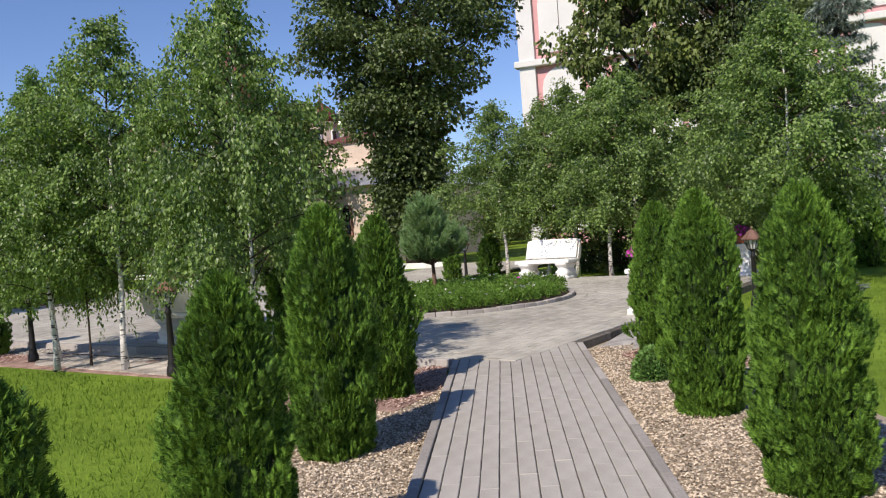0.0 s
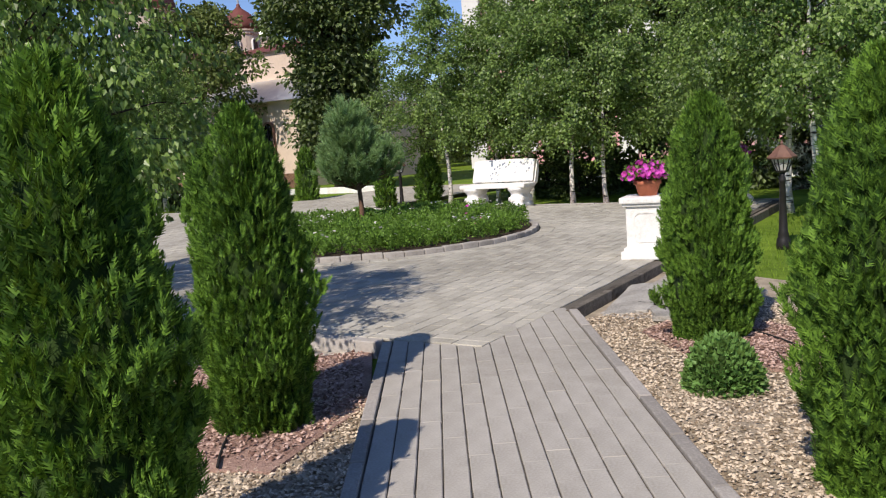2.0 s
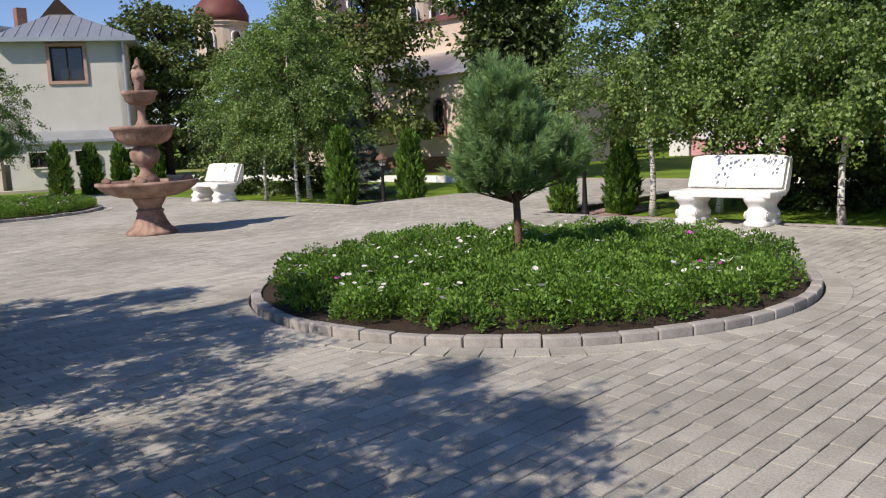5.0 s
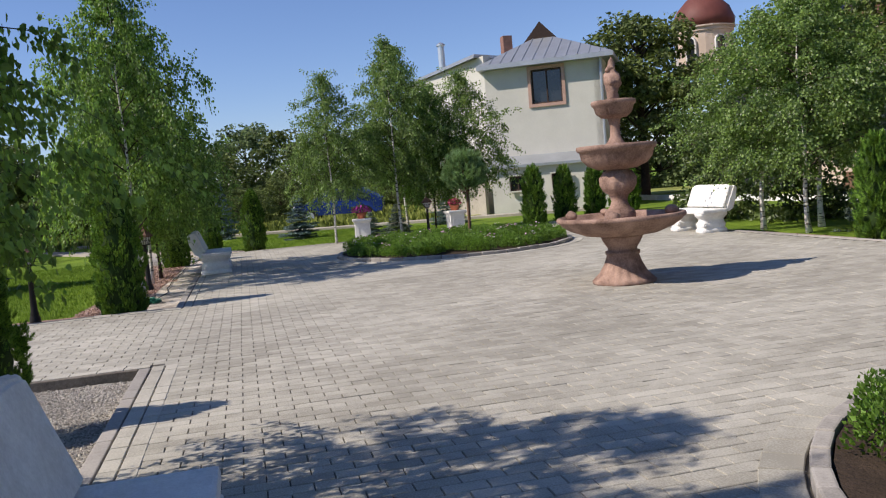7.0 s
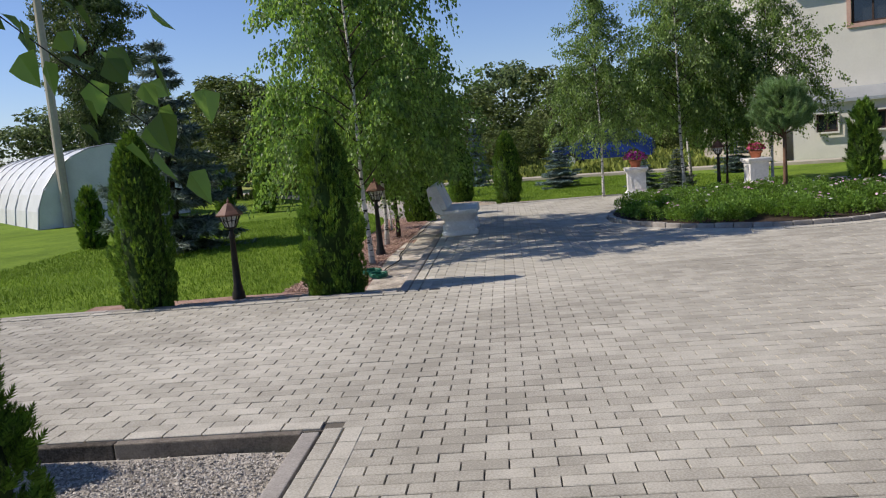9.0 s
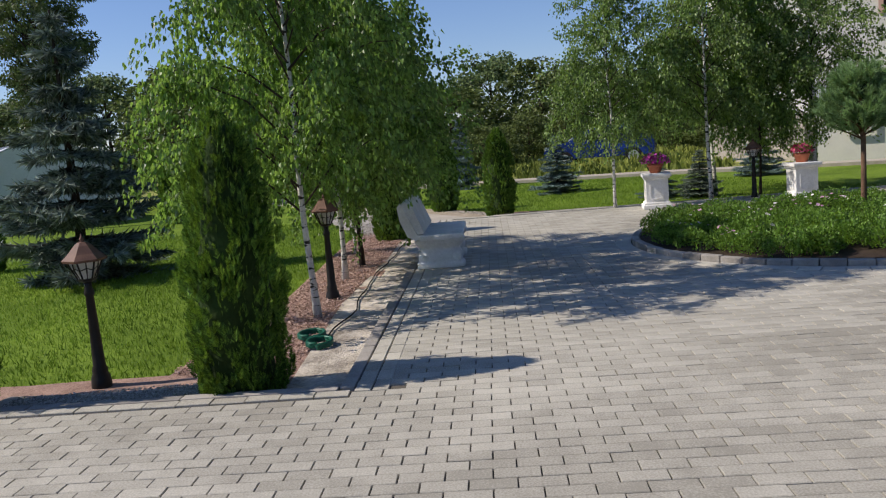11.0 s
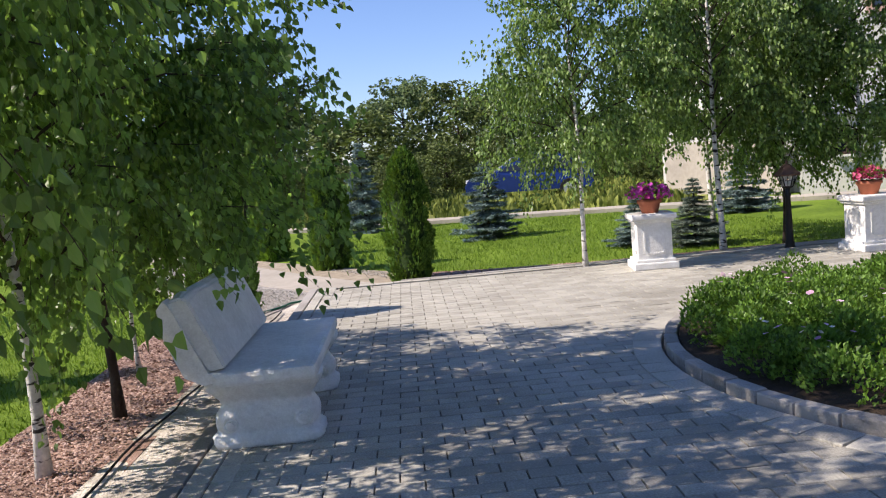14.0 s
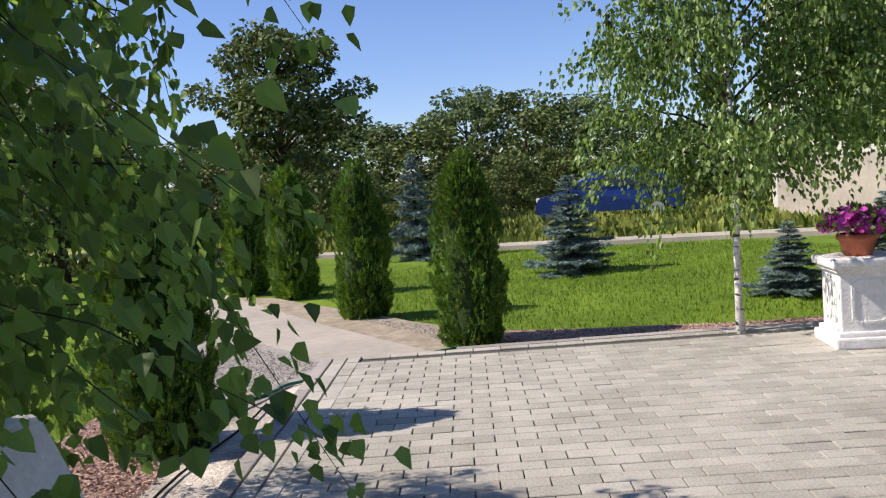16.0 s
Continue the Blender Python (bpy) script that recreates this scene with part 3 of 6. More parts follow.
patch("mulch_bed_path", [(11.34, -0.06), (10.2, -0.9), (10.75, -1.9), bwp(1.6, -1.45), bwp(1.9, -0.4), bwp(1.05, -0.06)], -0.026, MULCH, "red-brown mulch round the thuja", "mulch", 3)
patch("grey_gravel_corner", [(11.0, -0.06), (8.9, -0.06), (9.3, -0.9), (10.4, -0.9)], -0.042, SANDY, "pale sandy strip along the kerb", "sand", 4)
for sx, nm in ((1, "east"), (-1, "west")):
    e = 11.0 if sx > 0 else -11.4
    patch("mulch_bed_" + nm, [(2.1 * sx, -0.42), (2.1 * sx, -3.6), (2.75 * sx, -3.6), (2.8 * sx, -1.5), (5 * sx, -1.28), (e, -1.45 if sx < 0 else -1.2), (e - 0.3 * sx, -0.42)], -0.034 if sx < 0 else -0.054, MULCH, "red-brown mulch strip under the birches", "mulch", 5 + sx)
    south = [(5 * sx, -0.62), (8 * sx, -0.5), (e, -0.55)] if sx < 0 else [(4.6, -0.62), (5.4, -1.1), (8, -1.16), (e - 0.6, -1.1)]
    patch("sand_strip_" + nm, [(2.02 * sx, -0.03), (2.02 * sx, -0.5), *south, (e + 0.3 * sx, -0.03)], -0.046 if sx > 0 else -0.03, SANDY, "pale sandy strip along the kerb", "sand", 8 + sx)
    gravel = [(2.6 * sx, -0.66)] if sx < 0 else [(3.2, -1.5), (3.3, -0.62), (4.6, -0.4), (4.6, -0.12), (2.04, -0.12)]
    patch("grey_gravel_" + nm, [(2.0 * sx, -0.62), (2.0 * sx, -2.6), (2.45 * sx, -2.5), (2.4 * sx, -1.9 if sx > 0 else -1.4), *gravel], -0.040 if sx > 0 else -0.02, GREYGRAVEL, "grey crushed stone at the path's edge", "gravel", 12 + sx)
patch("mulch_bed_north", [(-11, 9.75), (-0.62, 9.75), (-0.62, 12), (-1.6, 12), (-1.8, 10.3), (-11, 10.25)], -0.04, MULCH, "dark mulch strip under the birches", "mulch", 21)
patch("mulch_bed_north_east", [(4.12, 9.75), (12.2, 9.75), (12.2, 10.3), (5, 10.5), (4.9, 12), (4.12, 12)], -0.04, MULCH, "dark mulch strip under the birches", "mulch", 22)
patch("mulch_bed_far", [(-11.98, 0.9), (-12.95, 0.9), (-12.7, 2), (-12.45, 3.5), (-12.5, 5), (-12.4, 9), (-11.98, 9)], -0.02, MULCH, "red-brown mulch strip at the lawn's edge", "mulch", 23)
patch("concrete_path", [(-11.98, -0.05), (-11.98, 0.85), (-13.9, -0.42), (-17.0, -2.25), (-30, -9.9), (-30, -11), (-17.4, -3.35), (-13.2, -0.95)], -0.018, CONCRETE, "pale worn concrete garden path", "path", 24, 0.004)
patch("gravel_bed_far", [(-11.98, -0.02), (-13.25, -0.92), (-17.3, -3.25), (-16.6, -3.6), (-12.8, -2.0), (-10.6, -1.3), (-10.4, -0.5)], -0.024, GREYGRAVEL, "grey-beige gravel beside the path", "gravel", 25)
patch("gravel_edge_far", [(-11.98, 0.80), (-13.9, -0.46), (-17.0, -2.3), (-16.6, -1.6), (-15.0, -0.4), (-13.4, 0.75), (-12.3, 1.25), (-11.98, 1.1)], -0.022, GRAVEL, "beige gravel under the thujas", "gravel", 26)
patch("far_walk", [(-26.2, -8), (-23.9, -0.9), (-21.6, 6.0), (-18.4, 13.2), (-17.6, 13.0), (-20.8, 5.7), (-23.1, -1.2), (-25.4, -8.2)], 0.02, CONCRETE, "pale concrete walk across the lawn", "path", 27, 0.003)
patch("church_walk", [(-30, 17.0), (16, 17.0), (16, 18.6), (-30, 18.6)], -0.02, CONCRETE, "pale concrete walk before the church", "path", 28, 0.003)
patch("rough_meadow", [(-27.5, -30), (-24.8, -2), (-23, 4), (-21.5, 9), (-30, 30), (-140, 60), (-140, -60)], -0.035, FIELD, "rough yellow-green meadow", "meadow", 29, 0.05)


patch("mulch_bed_corner", [(12.8, 0.85), (13.3, 0.3), (13.9, 0.2), (14.15, 0.7), (13.5, 1.3), (12.9, 1.3)], -0.024, MULCH, "red-brown mulch round the thuja by the kerb", "mulch", 33)
patch("broken_concrete", [(12.33, 1.35), (12.6, 1.2), (13.0, 1.5), (13.3, 2.3), (12.9, 3.0), (12.34, 3.2)], -0.026, GREYGRAVEL, "grey broken concrete rubble by the kerb", "rubble", 31, 0.03)


def broken_slab(m, pts, label):
    """A thin broken piece of concrete with ragged, chipped edges."""
    ring = []
    for i, (a, b) in enumerate(zip(pts, pts[1:] + pts[:1])):
        for k in range(5):
            x, y = a[0] + (b[0] - a[0]) * k / 5, a[1] + (b[1] - a[1]) * k / 5
            w = 0.035 * noise.noise((x * 9, y * 9, i))
            ring.append((x + w, y - w))
    bm = slab(ring, 0.0, 0.035)
    bmesh.ops.bevel(bm, geom=[e for e in bm.edges if e.verts[0].co.z > 0.03 and e.verts[1].co.z > 0.03], offset=0.006, segments=1, affect="EDGES")
    ob = part("concrete_slab", bm, RUBBLE)
    ob.matrix_basis = m
    return tagged(ob, label, "rubble", "broken concrete by the kerb")


broken_slab(pose(12.52, 1.62, LOW - 0.045, 2, -3, 8), [(-0.2, -0.3), (0.1, -0.2), (0.16, 0.35), (0.05, 0.75), (-0.2, 0.7)], "grey broken concrete slab sunk beside the kerb")
broken_slab(pose(12.95, 1.45, LOW - 0.05, -3, 4, 30), [(-0.3, -0.2), (0.25, -0.28), (0.4, 0.1), (0.2, 0.45), (-0.22, 0.38)], "tilted grey slab of broken concrete on gravel")
broken_slab(pose(12.75, 2.35, LOW - 0.045, 3, 3, -15), [(-0.3, -0.25), (0.22, -0.3), (0.3, 0.2), (-0.1, 0.42), (-0.35, 0.2)], "grey broken concrete slab sunk beside the kerb")


def kerb_run(name, a, b, width, z0, z1, piece, label, seed=0, material=KERB):
    """A run of kerb stones from a to b, each stone a part."""
    a, b = Vector(a), Vector(b)
    n = max(1, round((b - a).length / piece))
    root = tagged(new(name), label, "kerb", kind="structure")
    L = (b - a).length / n
    me = None
    ang = math.atan2((b - a).y, (b - a).x)
    for i in range(n):
        p = a + (b - a) * ((i + 0.5) / n)
        if me is None:
            o = part("kerb_stone", box(L - 0.006, width, z1 - z0, (0, 0, 0), 0.008), material, root)
            me = o.data
        else:
            o = part("kerb_stone", me, material, root)
        o.matrix_basis = pose(p.x, p.y, z0 + 0.002 * math.sin(i * 1.7 + seed), 0, 0, math.degrees(ang))
    return root


kerb_run("kerb_south_west", (XW, -0.05), (-1.98, -0.05), 0.09, -0.16, 0.004, 1.0, "grey concrete kerb along the court", 1)
kerb_run("kerb_south_east", (1.98, -0.05), (11.4, -0.05), 0.09, -0.16, 0.004, 1.0, "grey concrete kerb along the court", 2)
kerb_run("kerb_walk_west", (-1.98, -0.1), (-1.98, -14), 0.09, -0.16, 0.004, 1.0, "grey concrete kerb along the walk", 3)
kerb_run("kerb_walk_east", (1.965, -0.1), (1.965, -14), 0.06, -0.16, 0.004, 1.0, "concrete kerb along the walk, soil and shade in its colour", 4, DIRTSHADEKERB)
kerb_run("kerb_east", (XE + 0.035, 1.06), (XE + 0.10, YN), 0.055, -0.16, 0.006, 0.8, "concrete kerb along the court, soil and shade in its colour", 5, DIRTSHADEKERB)
kerb_run("kerb_west", (XW - 0.05, 0.95), (XW - 0.05, YN), 0.09, -0.16, 0.006, 1.0, "grey concrete kerb along the court", 6)
kerb_run("kerb_north_west", (XW, YN + 0.05), (NPX0, YN + 0.05), 0.09, -0.16, 0.006, 1.0, "grey concrete kerb along the court", 7)
kerb_run("kerb_north_east", (NPX1, YN + 0.05), (XE, YN + 0.05), 0.09, -0.16, 0.006, 1.0, "grey concrete kerb along the court", 8)
kerb_run("kerb_path_right", bwp(-0.53, 1.235), bwp(11, 1.235), 0.06, -0.16, 0.006, 0.5, "narrow grey kerb along the paver path", 9)
kerb_run("kerb_path_left", bwp(0.05, -0.03), bwp(11, -0.03), 0.06, -0.16, 0.006, 0.5, "narrow grey kerb along the paver path", 10)
kerb_run("white_kerb", (-30, 16.9), (NPX0, 16.9), 0.18, -0.1, 0.10, 1.2, "white-painted kerb before the church", 11)
kerb_run("white_kerb_east", (NPX1, 16.9), (16, 16.9), 0.18, -0.1, 0.10, 1.2, "white-painted kerb before the church", 12)
for o in [o for o in scene.objects if o.name.startswith("white_kerb")]:
    for c in o.children:
        c.data.materials[0] = WHITE


# ---- things in the court ----
def fountain():
    root = thing("fountain", (0.30, 5.12, 0.0), "three-tiered dry fountain of weathered terracotta stone on the paving", "fountain")
    part("foot", lathe([(0.36, -0.01), (0.37, 0.03), (0.33, 0.06), (0.27, 0.12), (0.215, 0.22), (0.185, 0.32), (0.20, 0.34), (0.20, 0.37), (0.17, 0.38), (0.17, 0.41), (0.205, 0.46), (0.235, 0.52), (0.25, 0.56)], 72, 0.035, 18, 0.05, 0.31), STONE, root, smooth=True)
    part("large_basin", lathe([(0.22, 0.545), (0.42, 0.57), (0.60, 0.64), (0.69, 0.705), (0.715, 0.735), (0.735, 0.74), (0.745, 0.765), (0.735, 0.79), (0.70, 0.795), (0.675, 0.77), (0.60, 0.71), (0.3, 0.65), (0.1, 0.64)], 72), STONE, root, smooth=True)
    part("lower_column", lathe([(0.17, 0.63), (0.18, 0.80), (0.17, 0.84), (0.12, 0.88), (0.09, 0.95), (0.11, 1.02), (0.17, 1.07), (0.205, 1.14), (0.21, 1.22), (0.17, 1.29), (0.13, 1.31), (0.15, 1.36), (0.17, 1.40)], 48, 0.05, 9, 1.03, 1.28), STONE, root, smooth=True)
    part("middle_basin", lathe([(0.12, 1.315), (0.22, 1.325), (0.33, 1.375), (0.395, 1.45), (0.425, 1.535), (0.45, 1.545), (0.462, 1.575), (0.455, 1.603), (0.425, 1.605), (0.36, 1.56), (0.15, 1.53), (0.05, 1.525)], 72, 0.035, 26, 1.32, 1.53), STONE, root, smooth=True)
    part("upper_column", lathe([(0.13, 1.52), (0.13, 1.60), (0.09, 1.64), (0.06, 1.70), (0.055, 1.82), (0.075, 1.90), (0.10, 1.96)], 32), STONE, root, smooth=True)
    part("small_basin", lathe([(0.07, 1.905), (0.14, 1.915), (0.20, 1.965), (0.23, 2.045), (0.25, 2.058), (0.258, 2.09), (0.25, 2.11), (0.20, 2.10), (0.06, 2.08)], 60, 0.04, 20, 1.91, 2.04), STONE, root, smooth=True)
    bm = lathe([(0.06, 2.07), (0.07, 2.13), (0.055, 2.20), (0.085, 2.26), (0.10, 2.32), (0.085, 2.38), (0.05, 2.42), (0.055, 2.47), (0.045, 2.52), (0.03, 2.57), (0.006, 2.60)], 28)
    bmesh.ops.subdivide_edges(bm, edges=[e for e in bm.edges if abs(e.verts[0].co.z - e.verts[1].co.z) > 0.02], cuts=2)
    for v in bm.verts:
        v.co += (0.04 * noise.noise_vector(v.co * 9) + 0.014 * noise.noise_vector(v.co * 28)) * min(1, (v.co.z - 2.05) * 8)
    part("finial", bm, STONE, root, smooth=True)
    for x, y, r in ((0.52, -0.35, 0.085), (-0.45, -0.42, 0.07), (0.1, 0.6, 0.08), (-0.62, 0.1, 0.06)):
        bm = bmesh.new()
        bmesh.ops.create_icosphere(bm, subdivisions=2, radius=r, matrix=Matrix.Translation((x, y, 0.80)) @ Matrix.Diagonal((1.3, 1, 0.8, 1)))
        for v in bm.verts:
            v.co += 0.02 * noise.noise_vector(v.co * 14)
        part("rim_ornament", bm, STONE, root, smooth=True)
    return root


fountain()


def bench(name, m, label):
    """White cast-concrete garden bench; it faces +y, its back at y = 0."""
    root = thing(name, m, label, "bench", "white benches round the court")
    bm = box(1.34, 0.50, 0.075, (0, 0.34, 0.355), 0.022)
    bmesh.ops.subdivide_edges(bm, edges=[e for e in bm.edges if e.calc_length() > 0.3], cuts=6)
    for v in bm.verts:
        v.co.z += 0.004 * noise.noise(v.co * 5)
    part("seat", bm, WHITE, root, smooth=False)
    bm = bmesh.new()
    sec = [(0.07, 0.435), (0.160, 0.452), (0.015, 0.845), (-0.02, 0.865), (-0.085, 0.845), (-0.10, 0.80)]
    n = 9
    rows = []
    for i in range(n):
        x = -0.63 + 1.26 * i / (n - 1)
        drop = 0.0 if 0 < i < n - 1 else 0.02
        rows.append([bm.verts.new((x, y, z - (drop if z > 0.6 else 0))) for y, z in sec])
    for a, b in zip(rows, rows[1:]):
        for k in range(len(sec)):
            bm.faces.new((a[k], b[k], b[(k + 1) % len(sec)], a[(k + 1) % len(sec)]))
    bm.faces.new(rows[0])
    bm.faces.new(rows[-1][::-1])
    bmesh.ops.recalc_face_normals(bm, faces=bm.faces)
    bmesh.ops.bevel(bm, geom=[e for e in bm.edges if e.calc_face_angle(0) > 0.5], offset=0.012, segments=2, affect="EDGES")
    part("backrest", bm, WHITE, root)
    for sx in (-1, 1):                     # thick brackets behind and under the ends of the back
        bm = bmesh.new()
        side = [(0.20, 0.40), (0.05, 0.37), (-0.04, 0.42), (-0.115, 0.62), (-0.135, 0.79), (-0.10, 0.835), (-0.075, 0.80), (0.075, 0.432), (0.20, 0.428)]
        rows = [[bm.verts.new((sx * x, y, z)) for y, z in side] for x in (0.545, 0.56, 0.632, 0.645)]
        for q, (ra_, rb_) in enumerate(zip(rows, rows[1:])):
            for k in range(len(side)):
                bm.faces.new((ra_[k], rb_[k], rb_[(k + 1) % len(side)], ra_[(k + 1) % len(side)]))
        bm.faces.new(rows[0])
        bm.faces.new(rows[-1][::-1])
        bmesh.ops.recalc_face_normals(bm, faces=bm.faces)
        part("back_bracket", bm, WHITE, root)
    turned = [(0.138, 0.268, 0.0), (0.142, 0.274, 0.015), (0.142, 0.274, 0.058), (0.130, 0.258, 0.072), (0.122, 0.246, 0.080), (0.126, 0.252, 0.11), (0.130, 0.258, 0.145), (0.126, 0.252, 0.175),
              (0.116, 0.238, 0.195), (0.110, 0.228, 0.215), (0.108, 0.224, 0.235), (0.112, 0.230, 0.258), (0.122, 0.246, 0.272), (0.126, 0.252, 0.285), (0.136, 0.268, 0.300), (0.148, 0.282, 0.318), (0.150, 0.286, 0.340), (0.150, 0.286, 0.358)]
    for sx in (-1, 1):
        bm = bmesh.new()
        rings = []
        for hx, hy, z in turned:
            ring = []
            for q in range(24):
                a = 2 * math.pi * q / 24
                c, s = math.cos(a), math.sin(a)
                p = 1 / (abs(c) ** 7 + abs(s) ** 7) ** (1 / 7)
                w = 0.009 * noise.noise((c * 3, s * 3 + sx, z * 14)) + 0.004 * noise.noise((c * 11, s * 11, z * 40))
                ring.append(bm.verts.new((sx * 0.46 + (hx + w) * p * c, 0.31 + (hy + w) * p * s, z)))
            rings.append(ring)
        for a, b in zip(rings, rings[1:]):
            for q in range(24):
                bm.faces.new((a[q], a[(q + 1) % 24], b[(q + 1) % 24], b[q]))
        bm.faces.new(rings[0][::-1])
        bm.faces.new(rings[-1])
        leg = part("leg", bm, WHITE, root, smooth=True)
        for side in (-1, 1):
            for y, z, r in ((0.50, 0.14, 0.048), (0.14, 0.13, 0.04)):
                b2 = lathe([(r, -0.01), (r, 0.005), (r * 0.8, 0.010), (r * 0.62, 0.006), (r * 0.5, 0.006), (r * 0.45, 0.016), (r * 0.2, 0.018)], 18)
                o = part("volute", b2, WHITE, leg, smooth=False)
                o.matrix_basis = pose(sx * 0.46 + side * 0.132, y, z, 0, 90 * side, 0)
    return root


bench("garden_bench", pose(6.86, 0.11, 0, 0, 0, 0), "white cast-concrete garden bench with a sloping solid back")
bench("garden_bench", pose(-6.95, -0.01, 0, 0, 0, 0) @ Matrix.Diagonal((1, 1, 0.92, 1)), "white cast-concrete garden bench under a weeping birch")
bench("garden_bench", pose(7.32, 9.72, 0, 0, 0, 180), "white cast-concrete garden bench in full sun before the birches")
bench("garden_bench", pose(-4.95, 9.55, 0, 0, 0, 180), "white cast-concrete garden bench beyond the fountain")


def petunia_head(name, seed, r, material, n=260):
    rs = np.random.default_rng(seed)
    g = rs.normal(0, 1, (n, 3))
    g /= np.linalg.norm(g, axis=1, keepdims=True)
    g[:, 2] = np.abs(g[:, 2]) * 0.9 - 0.18
    p = g * np.array((r, r, r * 0.8)) * rs.uniform(0.65, 1.05, (n, 1))
    tv = [(0, 0, -0.5)] + [(math.cos(a), math.sin(a), 0.1 * (i % 2)) for i, a in enumerate(np.linspace(0, 2 * math.pi, 10, endpoint=False))]
    tf = [(0, 1 + i, 1 + (i + 1) % 10) for i in range(10)]
    up = np.tile(np.array((0, 0, 1.0)), (n, 1)) + rs.normal(0, 0.3, (n, 3))
    nor = g + rs.normal(0, 0.35, (n, 3))
    up -= nor * (up * nor).sum(1, keepdims=True) / (nor * nor).sum(1, keepdims=True)
    fl = cloud(name, tv, tf, p, frames(nor, up / np.linalg.norm(up, axis=1, keepdims=True)), rs.uniform(0.018, 0.03, n))
    q = g * np.array((r, r, r * 0.75)) * rs.uniform(0.3, 0.92, (n, 1))
    lv = leaf_mesh("leaves", np.repeat(q, 2, 0) + rs.normal(0, 0.02, (2 * n, 3)), np.repeat(g, 2, 0) + np.array((0, 0, 0.3)), rs.uniform(0.03, 0.055, 2 * n), rs)
    return fl, lv


def pedestal(m, label):
    root = thing("pedestal", m, label, "pedestal", "white planter pedestals")
    part("base", box(0.47, 0.47, 0.075, (0, 0, 0), 0.014, box(0.42, 0.42, 0.04, (0, 0, 0.07), 0.014)), WHITE, root)
    part("shaft", box(0.365, 0.365, 0.40, (0, 0, 0.105), 0.008), WHITE, root)
    part("cap", box(0.42, 0.42, 0.035, (0, 0, 0.50), 0.012, box(0.47, 0.47, 0.06, (0, 0, 0.53), 0.016)), WHITE, root)
    for a in range(4):
        bm = bmesh.new()
        pts = []
        w, h, c = 0.115, 0.145, 0.035
        for x, z in ((-w, -h + c), (-w + c, -h), (w - c, -h), (w, -h + c), (w, h - c), (w - c, h), (-w + c, h), (-w, h - c)):
            pts.append((x, z))
        inner = [(x * 0.86, z * 0.89) for x, z in pts]
        o = [bm.verts.new((x, -0.182, 0.305 + z)) for x, z in pts]
        o2 = [bm.verts.new((x, -0.190, 0.305 + z)) for x, z in pts]
        i2 = [bm.verts.new((x, -0.190, 0.305 + z)) for x, z in inner]
        i1 = [bm.verts.new((x, -0.182, 0.305 + z)) for x, z in inner]
        for k in range(8):
            j = (k + 1) % 8
            bm.faces.new((o[k], o[j], o2[j], o2[k]))
            bm.faces.new((o2[k], o2[j], i2[j], i2[k]))
            bm.faces.new((i2[k], i2[j], i1[j], i1[k]))
        bmesh.ops.rotate(bm, verts=bm.verts, matrix=Matrix.Rotation(a * math.pi / 2, 3, "Z"))
        bmesh.ops.recalc_face_normals(bm, faces=bm.faces)
        part("moulded_panel", bm, WHITE, root)
    return root


def flower_pot(m, material, label, seed, r=0.2):
    root = thing("flower_pot", m, label, "potted flowers", "flower pots on pedestals")
    part("pot", lathe([(0.085, 0), (0.115, 0.10), (0.12, 0.105), (0.13, 0.11), (0.13, 0.145), (0.115, 0.147), (0.10, 0.12), (0.02, 0.12)], 28), TERRA, root, smooth=True)
    fl, lv = petunia_head("flowers", seed, r, material)
    for me, mt, nm in ((fl, material, "blossom"), (lv, BEDLEAF, "foliage")):
        o = part(nm, me, mt, root)
        o.location = (0, 0, 0.20)
    return root


for i, (x, y, a, mt, lab) in enumerate(((12.0, 3.58, 8, PETALP, "terracotta pot of magenta petunias on a white pedestal"), (-11.12, 3.70, -6, PETALP, "terracotta pot of magenta petunias on a white pedestal"),
                                        (-10.98, 6.05, 4, PETALR, "terracotta pot of red-pink petunias on a white pedestal"), (11.6, 9.15, 0, PETALP, "terracotta pot of magenta petunias on a white pedestal"))):
    pedestal(pose(x, y, 0, 0, 0, a), "white-painted concrete pedestal with a moulded octagonal panel")
    flower_pot(pose(x, y, 0.591, 0, 0, 30 * i), mt, lab, 50 + i, 0.235 if i != 2 else 0.17)


